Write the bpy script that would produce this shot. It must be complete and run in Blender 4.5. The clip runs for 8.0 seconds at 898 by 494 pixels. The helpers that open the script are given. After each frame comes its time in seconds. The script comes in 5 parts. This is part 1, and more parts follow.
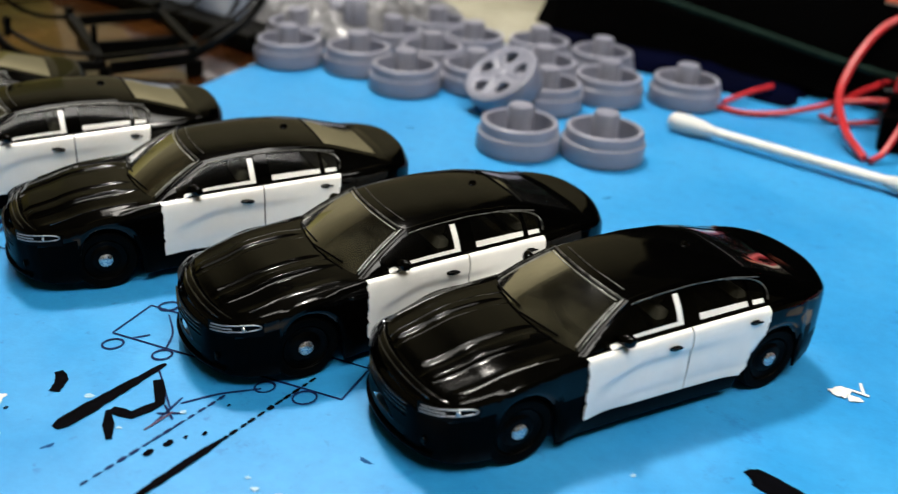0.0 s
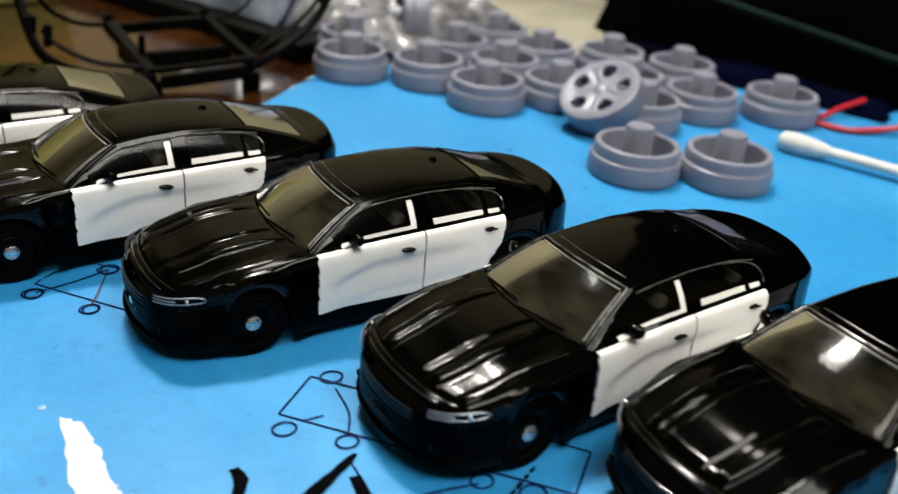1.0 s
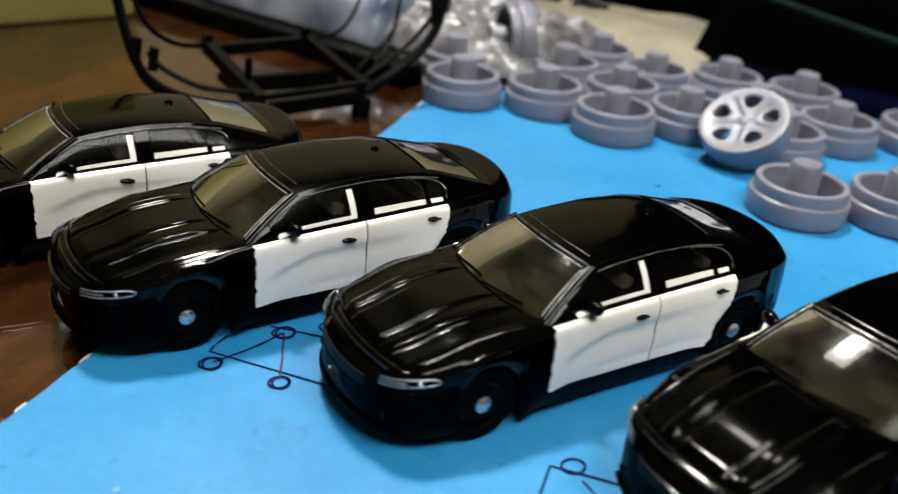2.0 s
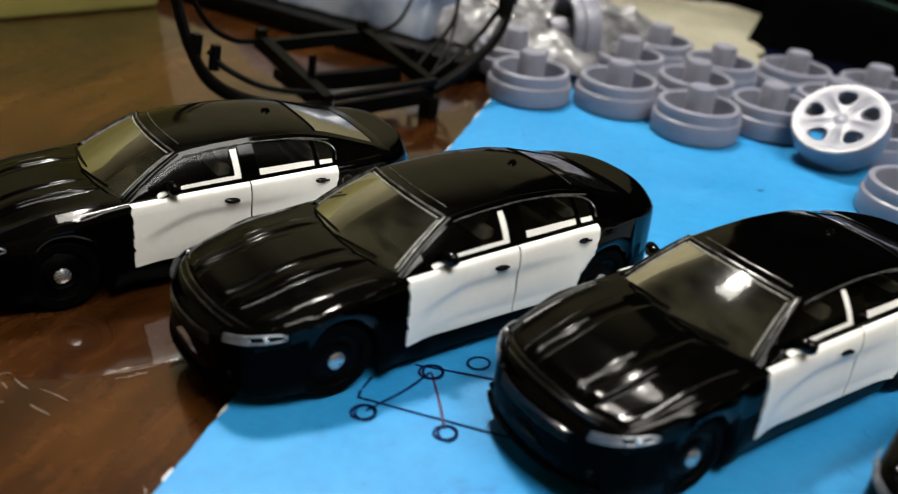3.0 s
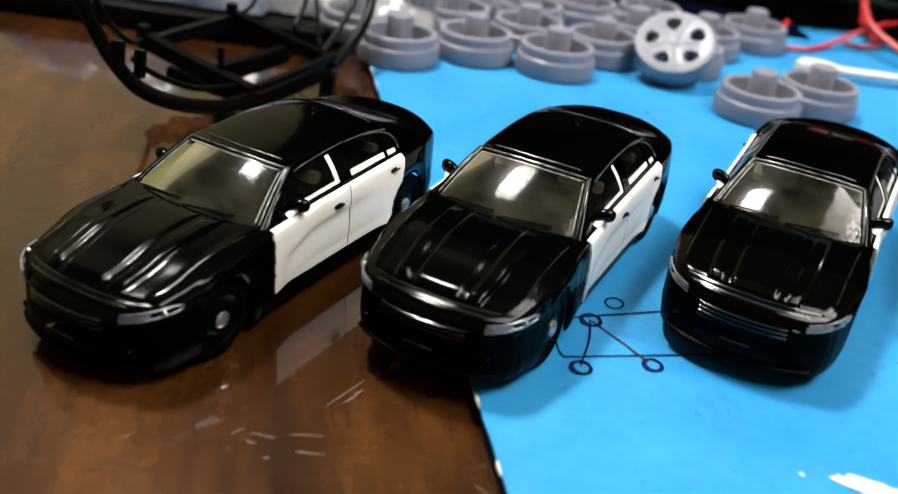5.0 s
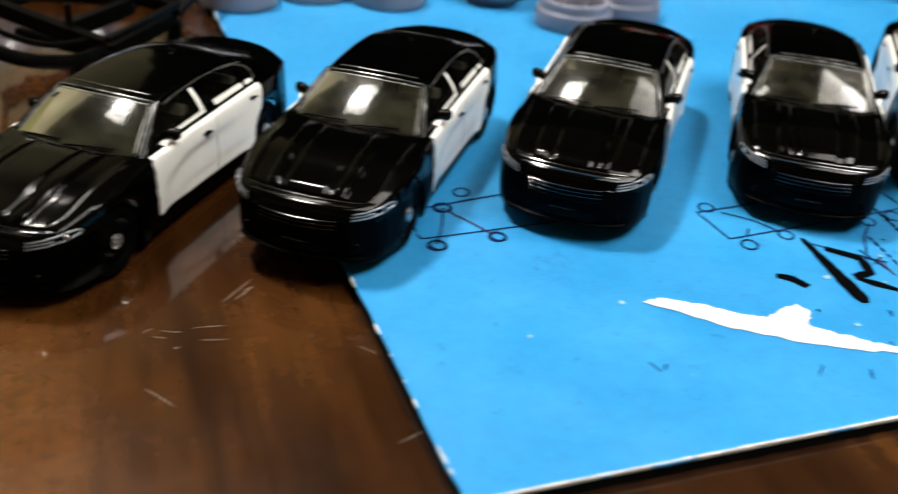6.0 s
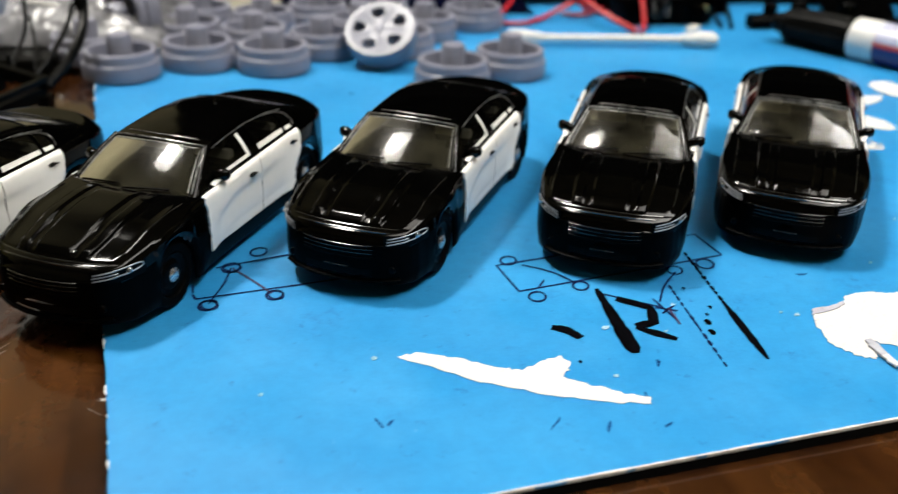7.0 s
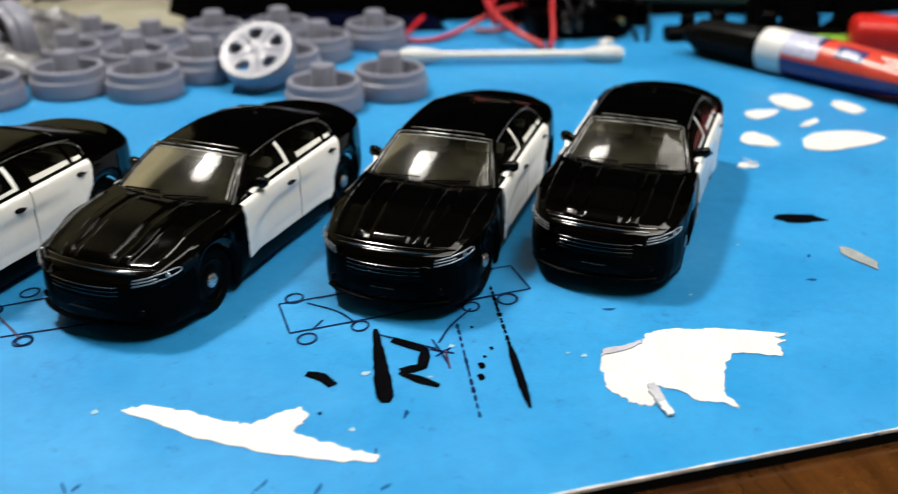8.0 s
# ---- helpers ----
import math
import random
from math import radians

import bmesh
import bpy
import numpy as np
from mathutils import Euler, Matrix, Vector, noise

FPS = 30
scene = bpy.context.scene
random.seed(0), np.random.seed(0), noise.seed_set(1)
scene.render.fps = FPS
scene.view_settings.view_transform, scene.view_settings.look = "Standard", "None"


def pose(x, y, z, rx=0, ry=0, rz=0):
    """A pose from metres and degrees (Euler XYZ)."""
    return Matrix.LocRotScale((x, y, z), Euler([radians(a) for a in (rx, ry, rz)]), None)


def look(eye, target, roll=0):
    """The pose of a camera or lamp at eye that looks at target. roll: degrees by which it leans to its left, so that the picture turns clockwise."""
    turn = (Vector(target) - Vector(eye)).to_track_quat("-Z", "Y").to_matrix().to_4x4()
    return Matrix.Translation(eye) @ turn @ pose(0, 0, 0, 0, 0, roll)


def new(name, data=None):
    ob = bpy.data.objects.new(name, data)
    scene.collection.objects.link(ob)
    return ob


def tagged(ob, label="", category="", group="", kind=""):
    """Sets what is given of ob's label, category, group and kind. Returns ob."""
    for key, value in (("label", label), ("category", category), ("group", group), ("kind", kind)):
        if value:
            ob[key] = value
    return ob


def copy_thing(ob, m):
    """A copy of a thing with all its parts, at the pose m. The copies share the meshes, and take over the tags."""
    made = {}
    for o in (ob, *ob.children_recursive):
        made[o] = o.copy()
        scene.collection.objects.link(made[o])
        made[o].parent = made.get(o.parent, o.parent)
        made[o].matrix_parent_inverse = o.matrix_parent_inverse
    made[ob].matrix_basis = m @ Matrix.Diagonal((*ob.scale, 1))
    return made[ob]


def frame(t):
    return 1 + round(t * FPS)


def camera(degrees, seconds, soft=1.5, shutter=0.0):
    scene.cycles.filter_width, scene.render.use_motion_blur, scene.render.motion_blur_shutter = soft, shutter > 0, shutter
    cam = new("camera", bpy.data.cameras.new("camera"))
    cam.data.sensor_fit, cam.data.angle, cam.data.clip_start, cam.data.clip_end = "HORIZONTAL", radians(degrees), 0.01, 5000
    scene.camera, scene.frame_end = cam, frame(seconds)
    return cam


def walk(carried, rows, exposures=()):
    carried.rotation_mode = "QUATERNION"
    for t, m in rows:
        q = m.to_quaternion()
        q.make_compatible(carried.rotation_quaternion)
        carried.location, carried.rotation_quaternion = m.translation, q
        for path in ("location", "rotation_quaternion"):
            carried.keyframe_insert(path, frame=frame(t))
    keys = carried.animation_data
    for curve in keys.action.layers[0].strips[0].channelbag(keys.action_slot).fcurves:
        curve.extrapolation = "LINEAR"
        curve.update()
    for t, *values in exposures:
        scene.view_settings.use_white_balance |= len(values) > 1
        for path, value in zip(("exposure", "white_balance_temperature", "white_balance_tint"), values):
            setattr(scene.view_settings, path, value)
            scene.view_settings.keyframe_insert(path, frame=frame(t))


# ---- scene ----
cam = camera(51.49, 8.0, 1.1, 0.3)
cam.data.dof.use_dof = True
cam.data.dof.focus_distance, cam.data.dof.aperture_fstop = 0.150, 18
PATH = [
    (0, (0.05882, 0.06060, 0.08846), (0.08056, 0.23428, -0.00220), 4.00),
    (0.5, (0.03885, 0.07599, 0.08647), (0.06864, 0.24716, -0.00665), 5.02),
    (1, (0.02085, 0.08959, 0.08364), (0.05509, 0.26130, -0.00692), 5.26),
    (1.5, (0.00512, 0.10027, 0.08315), (0.04288, 0.27216, -0.00567), 5.85),
    (2, (-0.01212, 0.11429, 0.08052), (0.02540, 0.28595, -0.00883), 5.98),
    (2.2, (-0.01668, 0.11778, 0.07926), (0.02115, 0.28936, -0.01011), 5.72),
    (3.3, (-0.04566, 0.14300, 0.07650), (0.00392, 0.30981, -0.01608), 7.03),
    (3.5, (-0.05050, 0.14739, 0.07700), (0.00036, 0.31371, -0.01578), 7.11),
    (4, (-0.06658, 0.15633, 0.07576), (-0.00677, 0.31935, -0.01754), 7.65),
    (4.1, (-0.06945, 0.15886, 0.07605), (-0.00532, 0.31939, -0.01869), 7.58),
    (4.2, (-0.07227, 0.16182, 0.07521), (-0.00108, 0.31924, -0.01970), 7.88),
    (4.3, (-0.07545, 0.16367, 0.07501), (0.00553, 0.31650, -0.01955), 8.54),
    (4.4, (-0.07800, 0.16394, 0.07476), (0.01222, 0.31201, -0.01900), 8.96),
    (4.5, (-0.08144, 0.16435, 0.07457), (0.01730, 0.30699, -0.01904), 9.55),
    (4.6, (-0.08764, 0.16649, 0.07449), (0.01903, 0.30305, -0.01948), 10.03),
    (4.7, (-0.09365, 0.16574, 0.07480), (0.01533, 0.30134, -0.01790), 8.96),
    (5.8, (-0.13481, 0.15883, 0.07886), (0.00008, 0.26216, -0.02106), 5.76),
    (6, (-0.12542, 0.14759, 0.07959), (0.00880, 0.25127, -0.02089), 4.97),
    (6.2, (-0.11770, 0.13697, 0.08050), (0.01659, 0.24167, -0.01880), 4.45),
    (6.5, (-0.11187, 0.12790, 0.08079), (0.02139, 0.23668, -0.01547), 3.24),
    (7, (-0.09523, 0.11384, 0.07957), (0.03788, 0.22914, -0.00900), 1.88),
    (7.5, (-0.07688, 0.10101, 0.07867), (0.05405, 0.22056, -0.00748), 1.00),
    (8, (-0.05738, 0.09063, 0.07817), (0.07286, 0.21114, -0.00769), 0.20),
]
walk(cam, [(t, look(eye, target, roll)) for t, eye, target, roll in PATH], [(0, -0.22), (2.2, -0.24), (3.4, -0.10), (4.4, 0.18), (6.0, -0.02), (8.0, -0.28)])

# ---- light ----
SHEET_TURN = -31.4          # the mat's front edge runs this way
TABLE_Z = -0.0023           # table top, under the foam-core sheet

world = bpy.data.worlds.new("room_air")
scene.world = world
world.use_nodes = True
world.node_tree.nodes["Background"].inputs[0].default_value = (0.9, 0.85, 0.75, 1)
world.node_tree.nodes["Background"].inputs[1].default_value = 0.02


def area_lamp(name, eye, target, sx, sy, watts, colour):
    data = bpy.data.lights.new(name, "AREA")
    data.shape, data.size, data.size_y, data.energy, data.color = "RECTANGLE", sx, sy, watts, colour
    ob = new(name, data)
    ob.matrix_world = look(eye, target)
    return ob


LAMP = (-0.06, 0.77, 1.30)
# southern fill, added to brighten the car doors; no such fixture is seen
FILL_SOUTH = (0.28, -0.27, 1.34)
area_lamp("key_and_fill_light_glow", LAMP, (0.05, 0.24, 0), 0.15, 0.13, 21, (1.0, 0.95, 0.86))
area_lamp("key_and_fill_light_glow", FILL_SOUTH, (0.12, 0.20, 0), 0.95, 0.62, 18, (0.98, 0.97, 0.93))

# ---- materials ----


def nodes_of(name):
    m = bpy.data.materials.new(name)
    m.use_nodes = True
    nt = m.node_tree
    return m, nt, nt.nodes["Principled BSDF"]


def noise_node(nt, scale, detail=4.0, rough=0.55, stretch=None, coords="Object"):
    tc = nt.nodes.new("ShaderNodeTexCoord")
    n = nt.nodes.new("ShaderNodeTexNoise")
    n.inputs["Scale"].default_value, n.inputs["Detail"].default_value, n.inputs["Roughness"].default_value = scale, detail, rough
    if stretch:
        mp = nt.nodes.new("ShaderNodeMapping")
        mp.inputs["Scale"].default_value = stretch[:3]
        if len(stretch) > 3:
            mp.inputs["Rotation"].default_value = (0, 0, radians(stretch[3]))
        nt.links.new(tc.outputs[coords], mp.inputs[0])
        nt.links.new(mp.outputs[0], n.inputs["Vector"])
    else:
        nt.links.new(tc.outputs[coords], n.inputs["Vector"])
    return n


def ramp(nt, source, stops):
    r = nt.nodes.new("ShaderNodeValToRGB")
    el = r.color_ramp.elements
    while len(el) < len(stops):
        el.new(0.5)
    for e, (p, c) in zip(el, stops):
        e.position, e.color = p, (*c, 1)
    nt.links.new(source, r.inputs[0])
    return r


def mix(nt, kind, fac, a, b):
    m = nt.nodes.new("ShaderNodeMixRGB")
    m.blend_type = kind
    for sock, v in zip(m.inputs, (fac, a, b)):
        if hasattr(v, "is_linked"):
            nt.links.new(v, sock)
        elif isinstance(v, tuple):
            sock.default_value = (*v, 1)
        else:
            sock.default_value = v
    return m


def bump(nt, bsdf, height, strength, distance):
    b = nt.nodes.new("ShaderNodeBump")
    b.inputs["Strength"].default_value, b.inputs["Distance"].default_value = strength, distance
    nt.links.new(height, b.inputs["Height"])
    nt.links.new(b.outputs[0], bsdf.inputs["Normal"])


def surface(name, a, b, scale, rough=(0.4, 0.5), metal=0.0, bumps=(0.0, 0.0), fine=None, coat=0.0, stretch=None, spec=0.5, grit=0.6):
    """Two tones mixed by noise at two scales, with roughness that varies and fine relief."""
    m, nt, s = nodes_of(name)
    n1 = noise_node(nt, scale, stretch=stretch)
    n2 = noise_node(nt, fine or scale * 7, 3, stretch=stretch)
    c = ramp(nt, n1.outputs[0], [(0.32, a), (0.68, b)])
    dark = mix(nt, "MULTIPLY", 0.25, c.outputs[0], (0.5, 0.5, 0.5))
    nt.links.new(n2.outputs[0], dark.inputs[0])
    soft = mix(nt, "MIX", grit, c.outputs[0], dark.outputs[0])
    nt.links.new(soft.outputs[0], s.inputs["Base Color"])
    rr = nt.nodes.new("ShaderNodeMapRange")
    rr.inputs["To Min"].default_value, rr.inputs["To Max"].default_value = rough
    nt.links.new(n2.outputs[0], rr.inputs["Value"])
    nt.links.new(rr.outputs[0], s.inputs["Roughness"])
    s.inputs["Metallic"].default_value = metal
    s.inputs["Coat Weight"].default_value = coat
    s.inputs["Coat Roughness"].default_value = 0.04
    s.inputs["Specular IOR Level"].default_value = spec
    if bumps[0]:
        bump(nt, s, n2.outputs[0], *bumps)
    return m


def wood_material():
    m, nt, s = nodes_of("dark_varnished_wood")
    broad = noise_node(nt, 15, 6, 0.65, (1, 0.35, 1, 20))
    grain = noise_node(nt, 160, 6, 0.7, (1, 0.07, 1, 20))
    c = ramp(nt, broad.outputs[0], [(0.29, (0.010, 0.0030, 0.0008)), (0.48, (0.036, 0.0118, 0.0026)), (0.69, (0.130, 0.048, 0.0096))])
    g = ramp(nt, grain.outputs[0], [(0.38, (0.34, 0.30, 0.27)), (0.60, (1, 1, 1))])
    col = mix(nt, "MULTIPLY", 0.8, c.outputs[0], g.outputs[0])
    speck = ramp(nt, noise_node(nt, 620, 5, 0.75).outputs[0], [(0.36, (0.45, 0.42, 0.40)), (0.60, (1.15, 1.15, 1.15))])
    col = mix(nt, "MULTIPLY", 0.4, col.outputs[0], speck.outputs[0])
    nt.links.new(col.outputs[0], s.inputs["Base Color"])
    smear = noise_node(nt, 45, 5, 0.65)
    rr = ramp(nt, smear.outputs[0], [(0.3, (0.20,) * 3), (0.7, (0.34,) * 3)])
    nt.links.new(rr.outputs[0], s.inputs["Roughness"])
    s.inputs["Coat Weight"].default_value = 1.0
    s.inputs["Specular IOR Level"].default_value = 0.08
    s.inputs["Coat Roughness"].default_value = 0.07
    s.inputs["Coat IOR"].default_value = 1.7
    fine = noise_node(nt, 900, 3, 0.6, (1, 0.2, 1, 20))
    wave = noise_node(nt, 55, 4, 0.6)
    both = mix(nt, "MIX", 0.25, wave.outputs[0], fine.outputs[0])
    bump(nt, s, both.outputs[0], 0.22, 0.0010)
    return m


def mat_blue():
    m, nt, s = nodes_of("blue_mat_sheet")
    broad = noise_node(nt, 30, 5, 0.6)
    spots = noise_node(nt, 260, 4, 0.7)
    c = ramp(nt, broad.outputs[0], [(0.3, (0.014, 0.210, 0.49)), (0.7, (0.026, 0.275, 0.58))])
    stain = ramp(nt, spots.outputs[0], [(0.29, (0.30, 0.42, 0.58)), (0.38, (1, 1, 1))])
    col = mix(nt, "MULTIPLY", 0.6, c.outputs[0], stain.outputs[0])
    blotch = ramp(nt, noise_node(nt, 75, 5, 0.75).outputs[0], [(0.30, (0.45, 0.55, 0.7)), (0.40, (1, 1, 1))])
    col = mix(nt, "MULTIPLY", 0.55, col.outputs[0], blotch.outputs[0])
    light = ramp(nt, noise_node(nt, 420, 3, 0.6).outputs[0], [(0.72, (0, 0, 0)), (0.80, (0.30, 0.30, 0.30))])
    col2 = mix(nt, "SCREEN", 0.7, col.outputs[0], light.outputs[0])
    mottle = ramp(nt, noise_node(nt, 330, 5, 0.7).outputs[0], [(0.35, (0.80, 0.84, 0.88)), (0.62, (1, 1, 1))])
    col2 = mix(nt, "MULTIPLY", 0.75, col2.outputs[0], mottle.outputs[0])
    nt.links.new(col2.outputs[0], s.inputs["Base Color"])
    rr = ramp(nt, noise_node(nt, 60, 5, 0.6).outputs[0], [(0.3, (0.34,) * 3), (0.7, (0.5,) * 3)])
    nt.links.new(rr.outputs[0], s.inputs["Roughness"])
    s.inputs["Specular IOR Level"].default_value = 0.6
    bump(nt, s, noise_node(nt, 1400, 4).outputs[0], 0.15, 0.0002)
    return m


def glass_material(name, tint, rough, dust_sheen):
    m, nt, s = nodes_of(name)
    nt.nodes.remove(s)
    out = nt.nodes["Material Output"]
    tr = nt.nodes.new("ShaderNodeBsdfTransparent")
    tr.inputs[0].default_value = (*tint, 1)
    gl = nt.nodes.new("ShaderNodeBsdfGlossy")
    rr = ramp(nt, noise_node(nt, 300, 3).outputs[0], [(0.3, (rough,) * 3), (0.7, (rough * 1.3,) * 3)])
    nt.links.new(rr.outputs[0], gl.inputs["Roughness"])
    bp = nt.nodes.new("ShaderNodeBump")
    bp.inputs["Strength"].default_value, bp.inputs["Distance"].default_value = 0.04, 0.0004
    nt.links.new(noise_node(nt, 110, 0).outputs[0], bp.inputs["Height"])
    nt.links.new(bp.outputs[0], gl.inputs["Normal"])
    fr = nt.nodes.new("ShaderNodeFresnel")
    fr.inputs[0].default_value = 1.27
    # streaky dust film, its olive also standing in for room reflection on the glass
    film = nt.nodes.new("ShaderNodeBsdfDiffuse")
    film.inputs[0].default_value = (0.42, 0.39, 0.25, 1)
    veil = nt.nodes.new("ShaderNodeMixShader")
    dr = ramp(nt, noise_node(nt, 170, 6, 0.65, (1, 0.45, 1, 30)).outputs[0], [(0.40, (dust_sheen[0],) * 3), (0.56, (dust_sheen[0] * 0.6 + dust_sheen[1] * 0.4,) * 3), (0.72, (dust_sheen[1],) * 3)])
    nt.links.new(dr.outputs[0], veil.inputs[0])
    nt.links.new(tr.outputs[0], veil.inputs[1])
    nt.links.new(film.outputs[0], veil.inputs[2])
    haze = nt.nodes.new("ShaderNodeBsdfGlossy")
    haze.inputs["Roughness"].default_value = rough * 5
    lobes = nt.nodes.new("ShaderNodeMixShader")
    lobes.inputs[0].default_value = 0.22
    nt.links.new(gl.outputs[0], lobes.inputs[1])
    nt.links.new(haze.outputs[0], lobes.inputs[2])
    mx = nt.nodes.new("ShaderNodeMixShader")
    nt.links.new(fr.outputs[0], mx.inputs[0])
    nt.links.new(veil.outputs[0], mx.inputs[1])
    nt.links.new(lobes.outputs[0], mx.inputs[2])
    nt.links.new(mx.outputs[0], out.inputs[0])
    return m


WOOD = wood_material()
BLUE = mat_blue()
CORE = surface("black_foam_core", (0.0015, 0.0015, 0.0018), (0.004, 0.004, 0.004), 300, (0.7, 0.9), bumps=(0.3, 0.0003), spec=0.06)
CHIP = surface("torn_white_paper", (0.72, 0.70, 0.66), (0.82, 0.80, 0.76), 400, (0.7, 0.9), bumps=(0.3, 0.0002))
GLOSS_BLACK = surface("gloss_black_paint", (0.0003, 0.0003, 0.0003), (0.0007, 0.0007, 0.0006), 60, (0.08, 0.15), fine=1500, bumps=(0.13, 0.00010), coat=0.19, spec=0.08, stretch=(0.16, 1, 1))
TRIM_BLACK = surface("satin_black_trim", (0.0004, 0.0004, 0.0004), (0.0012, 0.0012, 0.0012), 300, (0.25, 0.4), spec=0.04)
WHITE_PAINT = surface("brushed_white_paint", (0.83, 0.82, 0.79), (0.87, 0.86, 0.83), 140, (0.20, 0.30), fine=700, bumps=(0.05, 0.0001), grit=0.12, coat=0.35)
TYRE = surface("tyre_rubber", (0.0003, 0.0003, 0.0003), (0.001, 0.001, 0.001), 500, (0.5, 0.7), spec=0.03)
STEEL = surface("bright_hub_metal", (0.55, 0.56, 0.58), (0.75, 0.76, 0.78), 500, (0.2, 0.35), metal=0.9)
LAMP_LENS = surface("silver_lamp_paint", (0.20, 0.215, 0.24), (0.38, 0.40, 0.43), 900, (0.25, 0.4), metal=0.4)
# patchy grey metal for worn edges and for highlights built in as beads
WORN_GLINT = surface("worn_and_glint_metal", (0.01, 0.01, 0.01), (0.20, 0.20, 0.19), 700, (0.2, 0.4), metal=0.6, fine=2500)
# extra glossy black for thin edges that should show a highlight line
GLINT_EDGE = surface("gloss_black_glint_edge", (0.0008, 0.0008, 0.0008), (0.02, 0.02, 0.019), 500, (0.08, 0.2), fine=2200, spec=0.5, coat=1.0)
CABIN = surface("dark_cabin_plastic", (0.26, 0.25, 0.19), (0.42, 0.40, 0.31), 90, (0.4, 0.6))
GLASS = glass_material("smoked_clear_window", (0.90, 0.885, 0.79), 0.035, (0.001, 0.075))
SIDE_GLASS = glass_material("dark_side_window", (0.16, 0.16, 0.15), 0.06, (0.0, 0.006))
LOWER_BLACK = surface("dull_black_lower_body", (0.0003, 0.0003, 0.0003), (0.0008, 0.0008, 0.0008), 200, (0.26, 0.38), spec=0.018)
EDGE_GREY = surface("cast_glass_edge", (0.13, 0.13, 0.115), (0.38, 0.38, 0.35), 300, (0.2, 0.35))
CREAM_CARD = surface("cream_card", (0.52, 0.47, 0.36), (0.62, 0.57, 0.45), 80, (0.5, 0.65))
ORANGE = surface("orange_print", (0.60, 0.13, 0.05), (0.68, 0.17, 0.07), 200, (0.4, 0.5))
FLECK = surface("pale_blue_fleck", (0.20, 0.42, 0.58), (0.42, 0.58, 0.68), 900, (0.5, 0.6))
LAVENDER = surface("lavender_tube_print", (0.42, 0.44, 0.62), (0.60, 0.60, 0.72), 500, (0.3, 0.4))
RESIN = surface("grey_printed_resin", (0.22, 0.225, 0.285), (0.265, 0.27, 0.335), 120, (0.30, 0.44), fine=2600, bumps=(0.15, 0.00015))
COTTON = surface("white_cotton", (0.74, 0.73, 0.70), (0.84, 0.83, 0.80), 700, (0.85, 0.95), bumps=(0.6, 0.0006))
STICK = surface("white_paper_stick", (0.72, 0.71, 0.68), (0.80, 0.79, 0.76), 400, (0.5, 0.65))
WHITE_BLOB = surface("dried_white_paint", (0.66, 0.66, 0.65), (0.74, 0.74, 0.72), 200, (0.5, 0.65), bumps=(0.3, 0.0003))
INK = surface("black_marker_ink", (0.0004, 0.0004, 0.0008), (0.0015, 0.0015, 0.003), 400, (0.6, 0.8), spec=0.02)
PEN = surface("purple_pen_line", (0.003, 0.010, 0.055), (0.006, 0.018, 0.09), 300, (0.5, 0.6), spec=0.1)
PEN_RED = surface("maroon_pen_line", (0.035, 0.010, 0.05), (0.06, 0.016, 0.05), 300, (0.5, 0.6))
SMEAR = surface("grey_dried_smear", (0.22, 0.25, 0.27), (0.36, 0.38, 0.38), 250, (0.5, 0.6))
BLACK_PLASTIC = surface("black_model_plastic", (0.0012, 0.0012, 0.0010), (0.003, 0.003, 0.0026), 250, (0.3, 0.45), spec=0.06)
RED_WIRE = surface("red_wire_sleeve", (0.42, 0.010, 0.016), (0.55, 0.016, 0.024), 200, (0.35, 0.5))
BLACK_WIRE = surface("black_wire_sleeve", (0.002, 0.002, 0.002), (0.005, 0.005, 0.005), 200, (0.35, 0.5), spec=0.15)
FABRIC = surface("black_fabric", (0.0002, 0.0002, 0.0002), (0.0008, 0.0008, 0.0008), 90, (0.9, 1.0), fine=2500, bumps=(0.5, 0.0006), spec=0.02)
PIPING = surface("dark_green_piping", (0.003, 0.011, 0.008), (0.007, 0.022, 0.016), 400, (0.8, 0.9), spec=0.1)
BAG = surface("clear_plastic_bag", (0.05, 0.05, 0.055), (0.30, 0.30, 0.32), 110, (0.25, 0.4), fine=300, coat=0.1)
BAG_BLUE = surface("slate_blue_packing", (0.045, 0.072, 0.14), (0.34, 0.375, 0.44), 75, (0.25, 0.4), fine=300)
CREAM = surface("cream_paper_bag", (0.13, 0.12, 0.075), (0.34, 0.32, 0.24), 26, (0.5, 0.65), fine=300, bumps=(0.3, 0.001))
CARTON = surface("olive_yellow_card", (0.27, 0.235, 0.055), (0.36, 0.315, 0.085), 20, (0.5, 0.65))
NAVY = surface("navy_strip", (0.0002, 0.0005, 0.0035), (0.0005, 0.0011, 0.010), 60, (0.9, 1.0), spec=0.02)
TUBE_RED = surface("red_tube_foil", (0.55, 0.045, 0.025), (0.68, 0.075, 0.04), 120, (0.25, 0.4))
TUBE_BLUE = surface("dark_blue_tube_foil", (0.008, 0.02, 0.12), (0.015, 0.03, 0.18), 120, (0.25, 0.4))
TUBE_WHITE = surface("white_tube_plastic", (0.70, 0.69, 0.66), (0.80, 0.79, 0.76), 200, (0.4, 0.5))
RED_PLASTIC = surface("red_plastic", (0.55, 0.016, 0.012), (0.65, 0.025, 0.018), 90, (0.3, 0.4))
